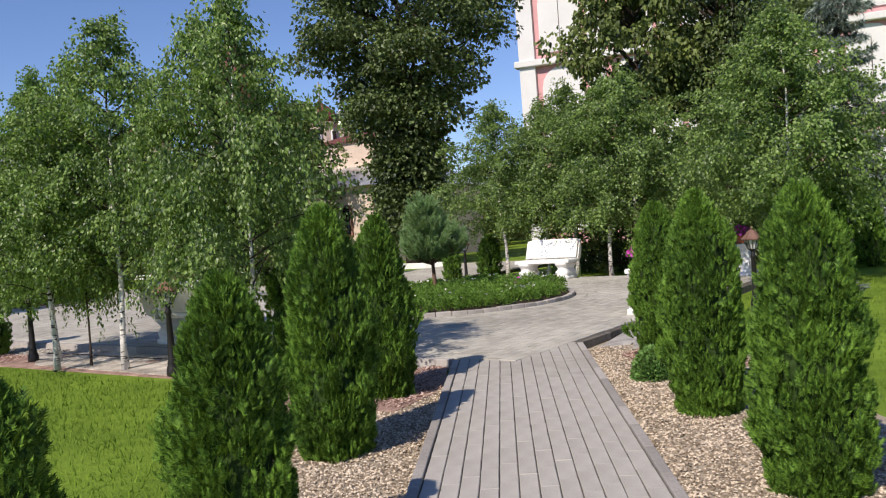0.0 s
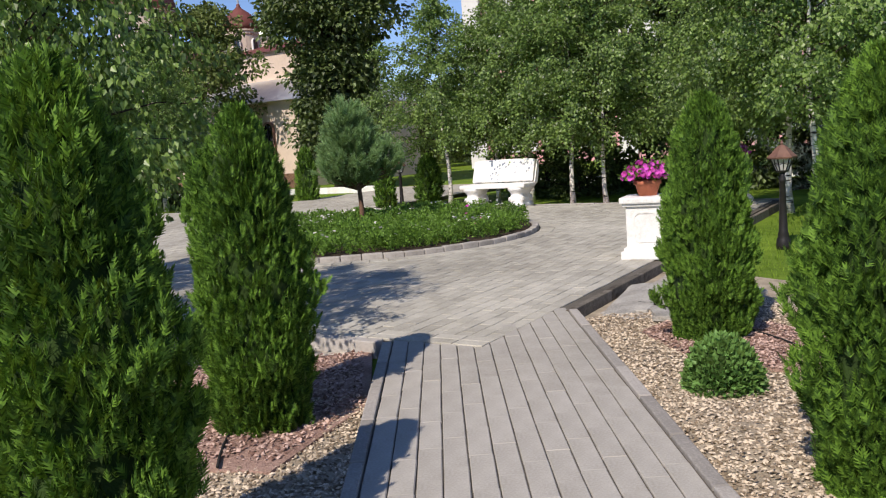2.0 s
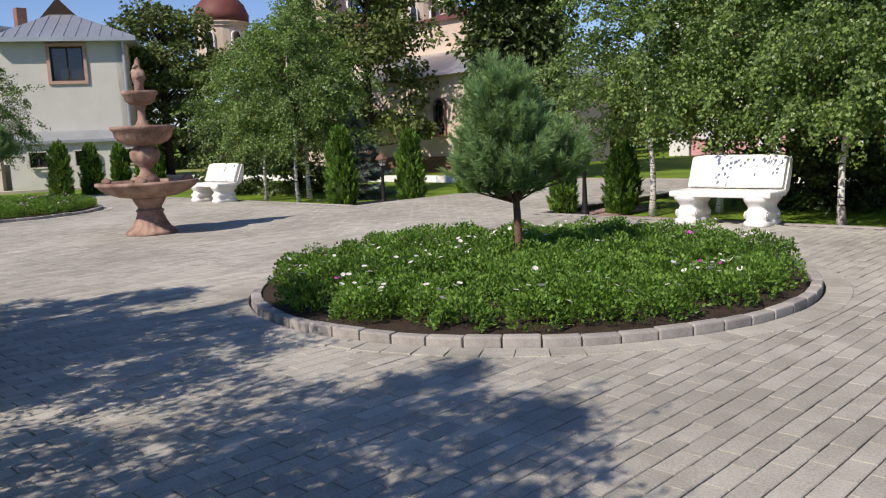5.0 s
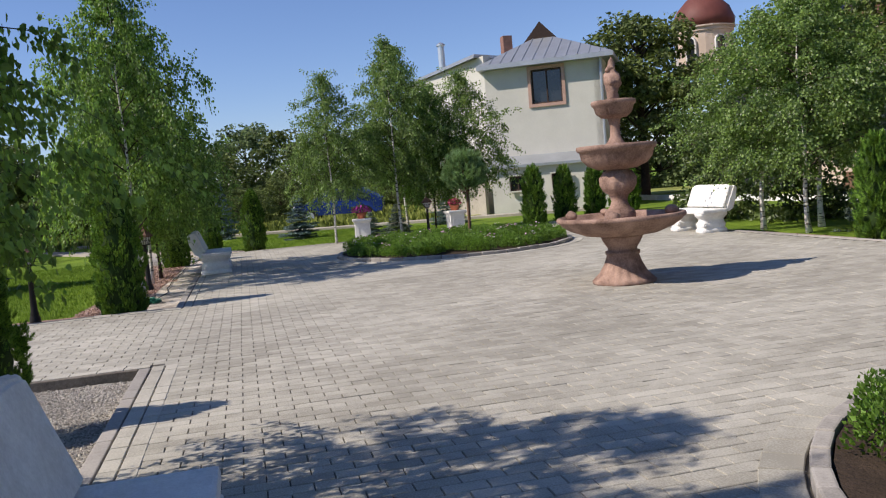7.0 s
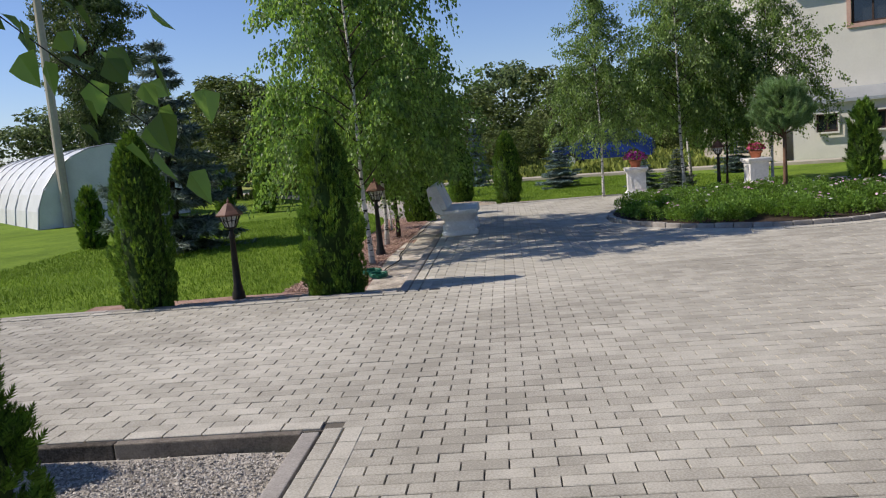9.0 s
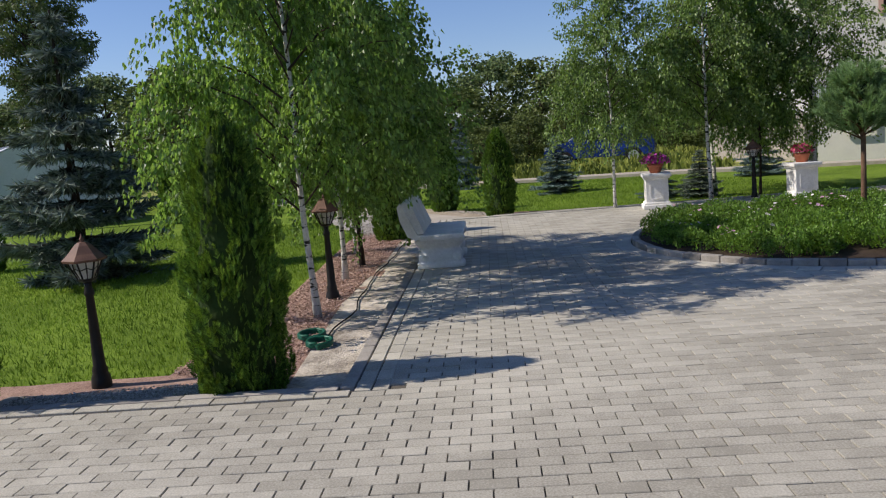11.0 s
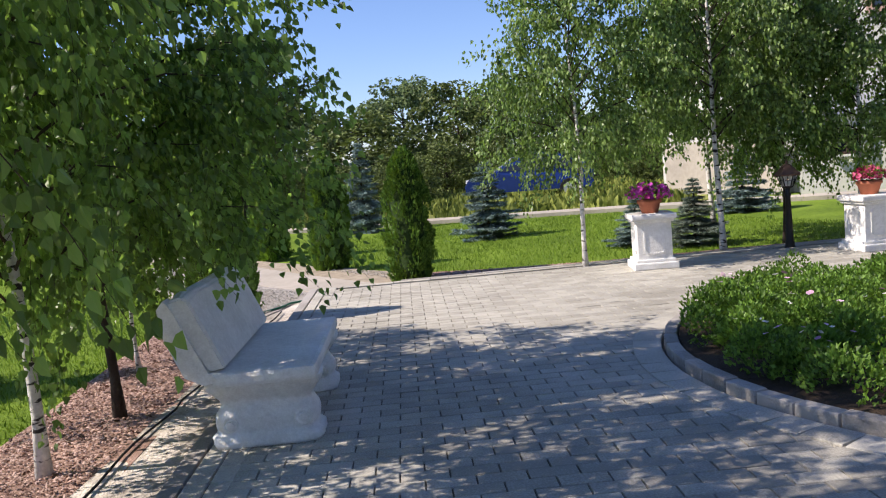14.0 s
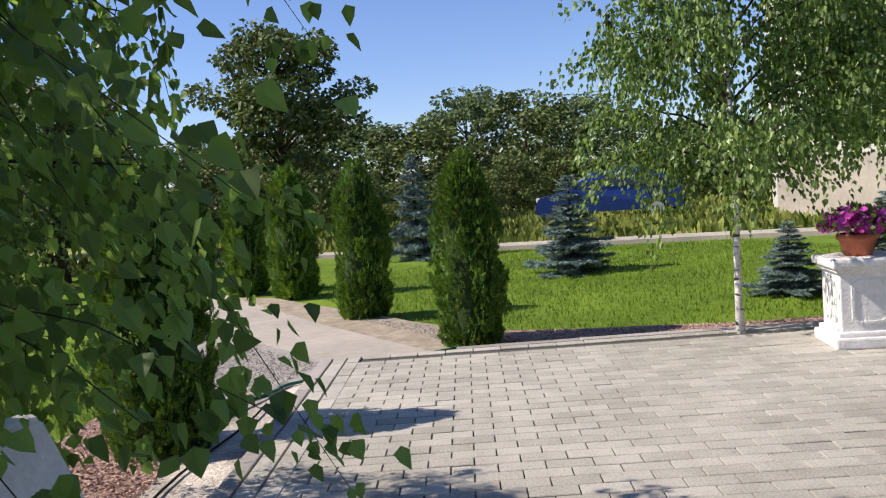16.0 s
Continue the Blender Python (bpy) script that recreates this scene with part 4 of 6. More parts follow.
def lantern_post():
    root = thing("lantern_post", (0, 0, 0), "", "garden lamp")
    part("post", lathe([(0.064, -0.05), (0.068, 0.02), (0.062, 0.07), (0.048, 0.10), (0.052, 0.115), (0.041, 0.15), (0.026, 0.60), (0.033, 0.61), (0.033, 0.63), (0.022, 0.66), (0.028, 0.70)], 14), IRON, root, smooth=True)
    part("lamp_base", lathe([(0.03, 0.69), (0.055, 0.70), (0.06, 0.715), (0.02, 0.72)], 6), IRON, root)
    for k in range(6):
        a0, a1 = k * math.pi / 3, (k + 1) * math.pi / 3
        bm = bmesh.new()
        q = [bm.verts.new((r * math.cos(a), r * math.sin(a), z)) for r, z, a in ((0.055, 0.716, a0), (0.055, 0.716, a1), (0.105, 0.83, a1), (0.105, 0.83, a0))]
        q2 = [bm.verts.new((v.co.x * 0.96, v.co.y * 0.96, v.co.z)) for v in q]
        bm.faces.new(q)
        bm.faces.new(q2[::-1])
        for i in range(4):
            bm.faces.new((q[i], q2[i], q2[(i + 1) % 4], q[(i + 1) % 4]))
        part("pane", bm, FROST, root)
        b = tube([(0.057 * math.cos(a0), 0.057 * math.sin(a0), 0.714), (0.108 * math.cos(a0), 0.108 * math.sin(a0), 0.832)], [0.006, 0.006], 5)
        am = (a0 + a1) / 2
        tube([(0.05 * math.cos(am), 0.05 * math.sin(am), 0.716), (0.083 * math.cos(am), 0.083 * math.sin(am), 0.775), (0.093 * math.cos(am), 0.093 * math.sin(am), 0.832)], [0.003, 0.006, 0.003], 4, b)
        tube([(0.08 * math.cos(a0), 0.08 * math.sin(a0), 0.77), (0.075 * math.cos(am), 0.075 * math.sin(am), 0.785), (0.08 * math.cos(a1), 0.08 * math.sin(a1), 0.77)], [0.003, 0.003, 0.003], 4, b)
        part("frame_bar", b, IRON, root)
    part("hood", lathe([(0.135, 0.825), (0.14, 0.84), (0.10, 0.875), (0.055, 0.925), (0.03, 0.945), (0.012, 0.95), (0.016, 0.965), (0.006, 0.985), (0.002, 1.0)], 6), COPPER, root, "brown six-sided hood")
    return root


lp = lantern_post()
place(lp, [(x, y, -0.04, 1.06, 1.10, 0.4 * i) for i, (x, y) in enumerate([(-2.62, -1.92), (-5.30, -0.76), (8.4, -1.12), (-11.7, 5.5), (-0.9, 10.85), (4.6, 10.2), (13.0, 4.85), (5.0, -0.9)])],
      "garden lamps", "black iron lantern post with frosted panes, unlit")


def round_bed(cx, cy, seed, label, pinks):
    """Kerb stones, soil, bedding plants and flowers of one round bed."""
    rs = np.random.default_rng(seed)
    root = thing("flower_bed", (cx, cy, 0), label, "flower bed", "round flower beds")
    n = 62
    me = None
    for i in range(n):
        a = 2 * math.pi * i / n
        if me is None:
            o = part("kerb_stone", box(0.085, 2 * math.pi * (RB + 0.05) / n - 0.006, 0.125, (0, 0, -0.06), 0.012), KERB, root)
            me = o.data
        else:
            o = part("kerb_stone", me, KERB, root)
        o.matrix_basis = pose((RB + 0.05) * math.cos(a), (RB + 0.05) * math.sin(a), 0.006 * math.sin(5 * i), 0, 1.2 * math.sin(3 * i), math.degrees(a))
    bm = bmesh.new()
    bmesh.ops.create_circle(bm, cap_ends=True, radius=RB, segments=48)
    bmesh.ops.inset_region(bm, faces=bm.faces, thickness=0.9)
    for v in bm.verts:
        v.co.z = 0.05 + 0.09 * (1 - v.co.xy.length / RB)
    part("soil", bm, SOIL, root)
    P, A, S, F = [], [], [], []
    nc = 250
    for i in range(nc):
        r = (RB - 0.11) * math.sqrt((i + 0.5) / nc)
        a = i * 2.39996 + rs.normal(0, 0.12)
        if r < 0.16:
            continue
        cx_, cy_ = r * math.cos(a), r * math.sin(a)
        w = rs.uniform(0.15, 0.215)
        h = rs.uniform(0.17, 0.28) + 0.07 * noise.noise((1.7 * cx_, 1.7 * cy_, seed))
        k = int(430 * (w / 0.18) ** 2)
        c = np.array((cx_, cy_, 0.055 + 0.09 * (1 - r / RB)))
        g = rs.normal(0, 1, (k, 3))
        g /= np.linalg.norm(g, axis=1, keepdims=True)
        g[:, 2] = np.abs(g[:, 2])
        lump = 1 + 0.16 * np.sin(5 * np.arctan2(g[:, 1], g[:, 0]) + i) * (1 - g[:, 2])
        q = c + g * np.array((w, w, h)) * (rs.uniform(0.5, 1, (k, 1)) ** 0.5) * lump[:, None]
        lim = np.hypot(q[:, 0], q[:, 1]) < RB - 0.02
        P.append(q[lim])
        A.append((g * np.array((0.8, 0.8, 0.3)) + np.array((0, 0, 0.75)))[lim])
        S.append(np.full(lim.sum(), rs.uniform(0.85, 1.15)))
        if noise.noise((0.9 * cx_, 0.9 * cy_, seed + 5)) > -0.05 and rs.uniform() < 0.5:
            for _ in range(rs.integers(1, 6)):
                gg = rs.normal(0, 0.5, 2)
                F.append(c + np.array((gg[0] * w, gg[1] * w, h * (1 - 0.25 * (gg @ gg)) + rs.uniform(0.01, 0.035))))
    P, A, S = np.concatenate(P), np.concatenate(A), np.concatenate(S)
    tagged(part("bedding_foliage", leaf_mesh("bedding_foliage", P, A, np.stack([0.9 * S, S, S], 1) * rs.uniform(0.021, 0.037, (len(P), 1)), rs), BEDLEAF, root), kind="stuff")
    F = np.array(F)
    tv = [(0, 0, -0.15)] + [(math.cos(a), math.sin(a), 0.12 * (i % 2)) for i, a in enumerate(np.linspace(0, 2 * math.pi, 10, endpoint=False))]
    tf = [(0, 1 + i, 1 + (i + 1) % 10) for i in range(10)]
    nor = np.tile(np.array((0, 0, 1.0)), (len(F), 1)) + rs.normal(0, 0.3, (len(F), 3))
    up = np.tile(np.array((1.0, 0, 0)), (len(F), 1)) + rs.normal(0, 0.3, (len(F), 3))
    up -= nor * (up * nor).sum(1, keepdims=True) / (nor * nor).sum(1, keepdims=True)
    R = frames(nor, up / np.linalg.norm(up, axis=1, keepdims=True))
    pink = rs.uniform(0, 1, len(F)) < pinks
    for sel, mt, nm in ((~pink, PETALW, "white_bloom"), (pink, PETALP if pinks < 0.3 else PETALL, "pink_bloom")):
        tagged(part(nm, cloud(nm, tv, tf, F[sel], R[sel], rs.uniform(0.013, 0.024, sel.sum())), mt, root), kind="stuff")
    return root


round_bed(*BED[0], 61, "round kerbed bed of low green plants with white and pink flowers", 0.08)
round_bed(*BED[1], 62, "round kerbed bed of low green plants with pale pink flowers", 0.6)
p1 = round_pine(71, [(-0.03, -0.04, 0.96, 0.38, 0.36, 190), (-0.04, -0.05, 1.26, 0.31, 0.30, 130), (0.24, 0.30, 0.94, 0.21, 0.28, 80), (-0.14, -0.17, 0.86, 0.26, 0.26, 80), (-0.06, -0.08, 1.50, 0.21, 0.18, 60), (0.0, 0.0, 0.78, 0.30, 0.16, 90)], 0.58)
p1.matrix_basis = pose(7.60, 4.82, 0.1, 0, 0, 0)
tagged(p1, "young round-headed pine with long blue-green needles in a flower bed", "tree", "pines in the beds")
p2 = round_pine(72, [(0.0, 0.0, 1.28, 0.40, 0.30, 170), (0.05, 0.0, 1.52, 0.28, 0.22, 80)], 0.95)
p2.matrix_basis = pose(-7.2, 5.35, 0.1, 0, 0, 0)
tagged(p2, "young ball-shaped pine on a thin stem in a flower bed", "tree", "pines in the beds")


# ---- trees and shrubs ----
def rnd(seed):
    return random.Random(seed)


r0 = rnd(3)
TH_NEAR = [(12.5, -2.86, 1.58), (11.66, -1.37, 1.52), (13.60, -4.55, 1.27), (13.9, -5.66, 1.2), (15.25, -2.46, 1.47), (14.28, -1.07, 1.50), (13.22, 0.88, 1.48)]
TH_MID = [(-2.22, -0.76, 1.86), (-2.14, -2.68, 1.86), (3.62, -0.82, 1.45), (2.3, -2.7, 1.6), (-9.98, -0.66, 1.6), (-12.37, 1.1, 1.63), (-14.34, -0.06, 1.72), (9.9, -0.75, 1.2)]
TH_FAR = [(-16.72, -1.29, 1.73), (-17.57, -2.18, 1.6), (13.33, 8.28, 1.56), (13.39, 11.6, 1.5), (-1.45, 10.2, 1.6), (-0.74, 11.5, 1.5), (-0.3, 12.9, 1.45), (4.4, 11.7, 1.1), (4.1, 10.3, 0.95), (4.86, 10.78, 1.0),
          (-11.4, 8.32, 1.6), (-12.4, 9.6, 1.55), (-13.3, 10.9, 1.5), (-14.4, 12.2, 1.5), (-15.6, 13.2, 1.45), (-18.6, -6.3, 1.35), (-16.5, -5.6, 1.1), (-19.5, -3.6, 1.6), (14.6, 9.6, 1.4), (-16.9, -6.9, 1.3), (-9.8, -7.2, 1.2)]
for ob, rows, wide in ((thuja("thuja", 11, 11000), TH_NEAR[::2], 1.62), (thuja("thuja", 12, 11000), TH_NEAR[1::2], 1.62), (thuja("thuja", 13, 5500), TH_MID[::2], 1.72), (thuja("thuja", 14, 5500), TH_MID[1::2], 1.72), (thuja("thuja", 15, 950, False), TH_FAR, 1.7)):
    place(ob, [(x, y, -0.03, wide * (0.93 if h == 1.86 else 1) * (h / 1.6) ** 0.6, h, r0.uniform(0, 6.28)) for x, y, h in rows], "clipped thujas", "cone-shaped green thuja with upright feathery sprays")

# birches along the edges of the court
B_S = [(9.25, -1.2), (7.3, -0.98), (6.3, -1.3), (5.55, -0.84), (-4.5, -0.77), (-6.42, -0.83), (-8.63, -1.05)]
B_N = [(-5.0, 10.7), (-3.55, 10.6), (-4.35, 11.5), (5.5, 10.7), (6.2, 11.5), (7.1, 11.3), (8.35, 10.5), (9.05, 10.4), (12.5, 8.5), (12.95, 7.7), (10.4, 12.6)]
B_W = [(-11.75, 3.12), (-12.1, 4.85), (-13.7, 5.35), (-12.6, 6.9)]
bl = "slender weeping birch with white bark and fine green leaves"
b1, b2, b3, b4 = birch("birch_tree", 21, 4.6, 1.2, 23000, 1.15, 0.046), birch("birch_tree", 22, 4.3, 1.25, 23000, 1.05, 0.046), birch("birch_tree", 23, 5.0, 1.2, 25000, 1.2, 0.046), birch("birch_tree", 24, 4.6, 1.5, 32000, 0.80, 0.044, near=True)
pool = {0: [], 1: [], 2: [], 3: []}
for i, (x, y) in enumerate(B_S):
    pool[(0, 2, 1, 3, 3, 3, 0)[i]].append((x, y, -0.04, (0.76, 0.95, 0.9, 0.70, 0.88, 0.86, 0.5)[i], (0.84, 0.86, 0.80, 0.85, 1.15, 1.0, 0.5)[i], (0, 1.3, 2.6, 3.9, 5.2, 6.5, 7.8)[i]))
pool[1].append((10.1, -1.35, -0.04, 0.8, 0.9, 0.4))
for i, (x, y) in enumerate(B_N):
    pool[i % 3].append((x, y, -0.05, 1.3, 0.95 + 0.12 * ((i * 7) % 5) / 4, 0.9 * i))
for i, (x, y) in enumerate(B_W):
    pool[(1, 0, 2, 1, 0)[i]].append((x, y, -0.05, (0.88, 1.0, 1.0, 1.0)[i], (1.05, 1.18, 1.1, 1.05)[i], 2.1 * i))
for k, ob in enumerate((b1, b2, b3, b4)):
    place(ob, pool[k], "birches round the court", bl)
bd = birch("birch_tree", 25, 3.9, 1.35, 25000, 0.74, 0.044, dark=True, near=True)
place(bd, [(-7.35, -0.78, -0.04, 1, 1, 0.3), (6.5, -0.95, -0.04, 0.45, 1.0, 1.0), (-12.75, 5.95, -0.04, 0.78, 1.08, 2.0)], "birches round the court", "young dark-stemmed birch with fine green leaves")

# spruces
s1 = spruce("spruce", 31, SPRUCE, 16)
place(s1, [(-8.4, -4.9, -0.06, 3.9, 3.8, 0), (-2.6, 11.6, -0.06, 2.4, 2.2, 1), (-13.4, 5.0, -0.06, 1.4, 0.95, 2), (13.8, 5.6, -0.06, 1.5, 0.7, 2)], "spruces on the lawn", "grey-green spruce with spreading tiers on the lawn")
s3 = spruce("spruce", 33, SPRUCE, 26, 1.2, 0.020, 12)
place(s3, [(12.7, 13.6, -0.06, 5.0, 9.0, 3)], "spruces on the lawn", "tall dark green spruce before the pink cathedral")
s2 = spruce("blue_spruce", 32, BLUESPRUCE, 18)
place(s2, [(-17.3, 2.58, -0.06, 2.0, 1.42, 0), (-21.5, 0.12, -0.06, 1.9, 2.1, 1), (-14.0, 4.35, -0.06, 1.3, 0.75, 2), (-18.0, 7.6, -0.06, 2.0, 1.3, 2.5)], "blue spruces on the lawn", "small blue-green spruce on the lawn")

# tall trees
d1 = broadleaf("lime_tree", 41, 12.5, 4.6, 80000, 0.135, DARKLEAF, 0.10, 0.3, 210, True)
place(d1, [(-3.2, 18.2, -0.1, 1.12, 1.05, 0), (9.5, 17.0, -0.1, 0.7, 0.8, 2.2), (-31.5, -17.5, -0.1, 0.62, 0.82, 4)], "tall trees before the church", "tall dark-leaved lime tree with a dense crown")
d2 = broadleaf("maple_tree", 42, 7.2, 2.5, 15000, 0.15, LIME, 0.2, 0.14)
place(d2, [(-11.7, 19.9, -0.1, 1.12, 1.04, 0), (-23.0, 17.6, -0.1, 1.3, 1.05, 1.2), (-27.2, -3.6, -0.1, 0.9, 0.8, 2.0), (7.2, 15.6, -0.1, 0.95, 1.15, 2), (-22.1, -7.2, -0.1, 0.9, 0.56, 3), (-25.8, -9.4, -0.1, 1.0, 0.64, 4)], "tall trees before the church", "leafy round-headed tree with yellow-green leaves")
d3 = broadleaf("meadow_tree", 43, 5.2, 2.4, 8500, 0.17, LIME, 0.05, 0.1, 90)
d4 = broadleaf("meadow_tree", 44, 6.0, 2.6, 8500, 0.18, MIDLEAF, 0.05, 0.12, 90)
rows3, rows4 = [], []
rt = rnd(9)
for i in range(46):
    a = radians(100 + 165 * i / 45)
    d = rt.uniform(38, 56)
    x, y = -4 + d * math.cos(a), 2 + d * math.sin(a)
    if x > -12 and y > 12:
        continue
    if -28 < x < -14 and 6 < y < 40:
        continue
    (rows3 if i % 2 else rows4).append((x, y, -0.1, rt.uniform(1.0, 1.6), rt.uniform(0.65, 1.05), rt.uniform(0, 6)))
for i in range(14):
    rows3.append((-33 - rt.uniform(0, 9), -9 + 2.0 * i, -0.1, rt.uniform(0.6, 0.9), rt.uniform(0.28, 0.5), rt.uniform(0, 6)))
place(d3, rows3, "trees beyond the meadow", "light green leafy tree beyond the meadow")
place(d4, rows4, "trees beyond the meadow", "dark green leafy tree beyond the meadow")

bush = broadleaf("lilac_bush", 45, 2.3, 1.25, 3600, 0.11, DARKLEAF, 0.02, 0.05, 60)
place(bush, [(6.4, 13.6, -0.1, 1, 1, 0), (8.6, 14.4, -0.1, 1.1, 1.1, 1), (10.9, 13.8, -0.1, 1, 1, 2), (13.0, 14.2, -0.1, 1.1, 1.0, 3), (15.4, 13.2, -0.1, 1.1, 1.1, 4), (7.6, 12.6, -0.1, 0.8, 0.7, 5), (-6.2, 12.6, -0.1, 1, 0.9, 5), (-8.4, 12.0, -0.1, 1, 1.0, 2)], "dark bushes behind the birches", "dense dark green bush behind the birches")

# small round shrub beside the path
rs = np.random.default_rng(81)
g = rs.normal(0, 1, (3600, 3))
g /= np.linalg.norm(g, axis=1, keepdims=True)
g[:, 2] = np.abs(g[:, 2])
shrub = thing("box_shrub", (13.52, -0.12, LOW - 0.04), "small clipped round shrub with fresh green leaves on gravel", "shrub")
part("stem", tube([(0, 0, -0.05), (0, 0, 0.12)], [0.02, 0.015], 6), BARKD, shrub)
part("leaves", leaf_mesh("leaves", g * np.array((0.19, 0.19, 0.27)) * rs.uniform(0.7, 1.0, (3600, 1)), g + np.array((0, 0, 0.3)), rs.uniform(0.02, 0.034, 3600), rs), BOX, shrub)
# Solid core whose dark colour stands in for the shrub's inner shade.
part("inner_leaves", lathe([(0.06, 0.0), (0.13, 0.05), (0.14, 0.12), (0.10, 0.19), (0.03, 0.22)], 16), SHADECORE, shrub, smooth=True)


# ---- hose ----
def coil(name, x, y, r, turns, material, label, th=0.014):
    bm = bmesh.new()
    pts = [(x + (r + 0.012 * math.sin(9 * k)) * math.cos(k), y + (r * 0.8) * math.sin(k), LOW - 0.012 + 0.012 * k / (2 * math.pi)) for k in np.linspace(0, turns * 2 * math.pi, int(26 * turns))]
    tube(pts, [th] * len(pts), 6, bm)
    return tagged(part(name, bm, material, smooth=True), label, "hose")


coil("garden_hose", -3.62, -0.62, 0.13, 3, GREENHOSE, "coiled green garden hose on the sandy strip")
coil("garden_hose", -3.34, -0.50, 0.12, 3, GREENHOSE, "coiled green garden hose on the sandy strip")


def line_hose(name, pts, material, label, r=0.007):
    fine = []
    for a, b in zip(pts, pts[1:]):
        for s in np.linspace(0, 1, 8, endpoint=False):
            fine.append((a[0] + (b[0] - a[0]) * s, a[1] + (b[1] - a[1]) * s + 0.02 * math.sin(7 * s + a[0] * 5), LOW - 0.012))
    return tagged(part(name, tube(fine, [r] * len(fine), 6), material, smooth=True), label, "hose")


line_hose("irrigation_hose", [(-3.4, -0.5), (-4.6, -0.42), (-6, -0.5), (-7.6, -0.45), (-9.3, -0.4), (-11, -0.25)], RUBBER, "thin black irrigation hose along the bed")
line_hose("irrigation_hose", [(11.9, -1.9), (11.2, -1.0), (10.6, -0.7), (9.3, -0.6), (7, -0.5), (4.4, -0.55)], RUBBER, "thin black irrigation hose along the bed")
line_hose("irrigation_hose", [(12.5, 1.7), (13.2, 1.3), (13.9, 0.5), (14.4, 0.1)], RUBBER, "thin black irrigation hose on the gravel")
line_hose("garden_hose", [(-10.7, -0.5), (-11.3, -0.25), (-12.2, 0.95), (-12.6, 1.0)], GREENHOSE, "green garden hose lying along the paving's corner", 0.012)


# ---- house ----
def quad_wall(bm, a, b, z0, z1, thick, z1b=None):
    """A wall between two plan points, thick to its left."""
    a, b = Vector(a), Vector(b)
    d = (b - a).normalized()
    n = Vector((-d.y, d.x)) * thick
    z1b = z1 if z1b is None else z1b
    v = [bm.verts.new((p.x, p.y, z)) for p, z in ((a, z0), (b, z0), (b, z1b), (a, z1), (a + n, z0), (b + n, z0), (b + n, z1b), (a + n, z1))]
    for f in ((0, 1, 2, 3), (5, 4, 7, 6), (4, 0, 3, 7), (1, 5, 6, 2), (3, 2, 6, 7), (4, 5, 1, 0)):
        bm.faces.new([v[i] for i in f])


HA, HB = Vector((-21.86, 10.47)), Vector((-19.60, 14.38))
hd = (HB - HA).normalized()
hn = Vector((-hd.y, hd.x))
house = thing("house", (HA.x, HA.y, 0), "two-storey cream-rendered house with a grey tin hip roof", "house")


def hp(s, dpt):
    """Plan point on the house: s along the front from its left corner, dpt behind it."""
    p = hd * s + hn * dpt
    return Vector((p.x, p.y))


LEN = (HB - HA).length
HZ = 5.55
bm = bmesh.new()
ws, we = 1.80, 2.98          # upper window along the front
for a, b, z0, z1 in ((0, ws, -0.1, HZ), (we, LEN, -0.1, HZ), (ws, we, -0.1, 3.98), (ws, we, 5.28, HZ)):
    bm = bmesh.new()
    quad_wall(bm, hp(a, 0), hp(b, 0), z0, z1, 0.35)
    part("front_wall", bm, RENDER_W, house)
bm = bmesh.new()
quad_wall(bm, hp(LEN, 0), hp(LEN, 8), -0.1, HZ, 0.35)
quad_wall(bm, hp(LEN, 8), hp(-4, 8), -0.1, HZ, 0.35)
part("side_wall", bm, RENDER_W, house)
bm = bmesh.new()
wl = Vector((-25.9, 8.6)) - HA
quad_wall(bm, wl, hp(0, 0.02), -0.1, 5.6, 0.35, 6.05)
quad_wall(bm, hp(-4, 8), wl, -0.1, 5.5, 0.35, 5.6)
part("wing_wall", bm, RENDER_W, house)
bm = bmesh.new()
e = 0.45
c0, c1, c2, c3 = hp(-0.2, -e), hp(LEN + e, -e), hp(LEN + e, 8.4), hp(-0.6, 8.4)
rp0, rp1 = hp(LEN * 0.42, 3.2), hp(LEN * 0.42, 5.0)
v = [bm.verts.new((p.x, p.y, z)) for p, z in ((c0, HZ + 0.05), (c1, HZ + 0.05), (c2, HZ + 0.05), (c3, HZ + 0.05), (rp0, 7.1), (rp1, 7.1), (c0, HZ - 0.12), (c1, HZ - 0.12), (c2, HZ - 0.12), (c3, HZ - 0.12))]
for f in ((0, 1, 4), (1, 2, 5, 4), (2, 3, 5), (3, 0, 4, 5), (6, 7, 1, 0), (7, 8, 2, 1), (8, 9, 3, 2), (9, 6, 0, 3), (9, 8, 7, 6)):
    bm.faces.new([v[i] for i in f])
roof = part("roof", bm, TIN, house)
for k in range(13):
    s0 = -0.1 + (LEN + 0.5) * k / 12
    top = 0.985 - abs(s0 - LEN * 0.42) / (LEN * 0.42 + 0.2 if s0 < LEN * 0.42 else LEN * 0.58 + 0.45)
    if top > 0.05:
        a, b = hp(s0, -e), hp(s0 + (LEN * 0.42 - s0) * 0.0, -e + (3.2 + e) * top)
        part("roof_seam", tube([(a.x, a.y, HZ + 0.06), (b.x, b.y, HZ + 0.06 + 1.5 * top)], [0.018, 0.018], 4), TIN, roof)
bm = bmesh.new()
q = [hp(LEN * 0.42 - 0.75, 2.6), hp(LEN * 0.42 + 0.75, 2.6), hp(LEN * 0.42 + 0.75, 5.2), hp(LEN * 0.42 - 0.75, 5.2)]
t0, t1 = hp(LEN * 0.42, 2.45), hp(LEN * 0.42, 5.2)
v = [bm.verts.new((p.x, p.y, 6.7)) for p in q] + [bm.verts.new((t0.x, t0.y, 7.5)), bm.verts.new((t1.x, t1.y, 7.5))]
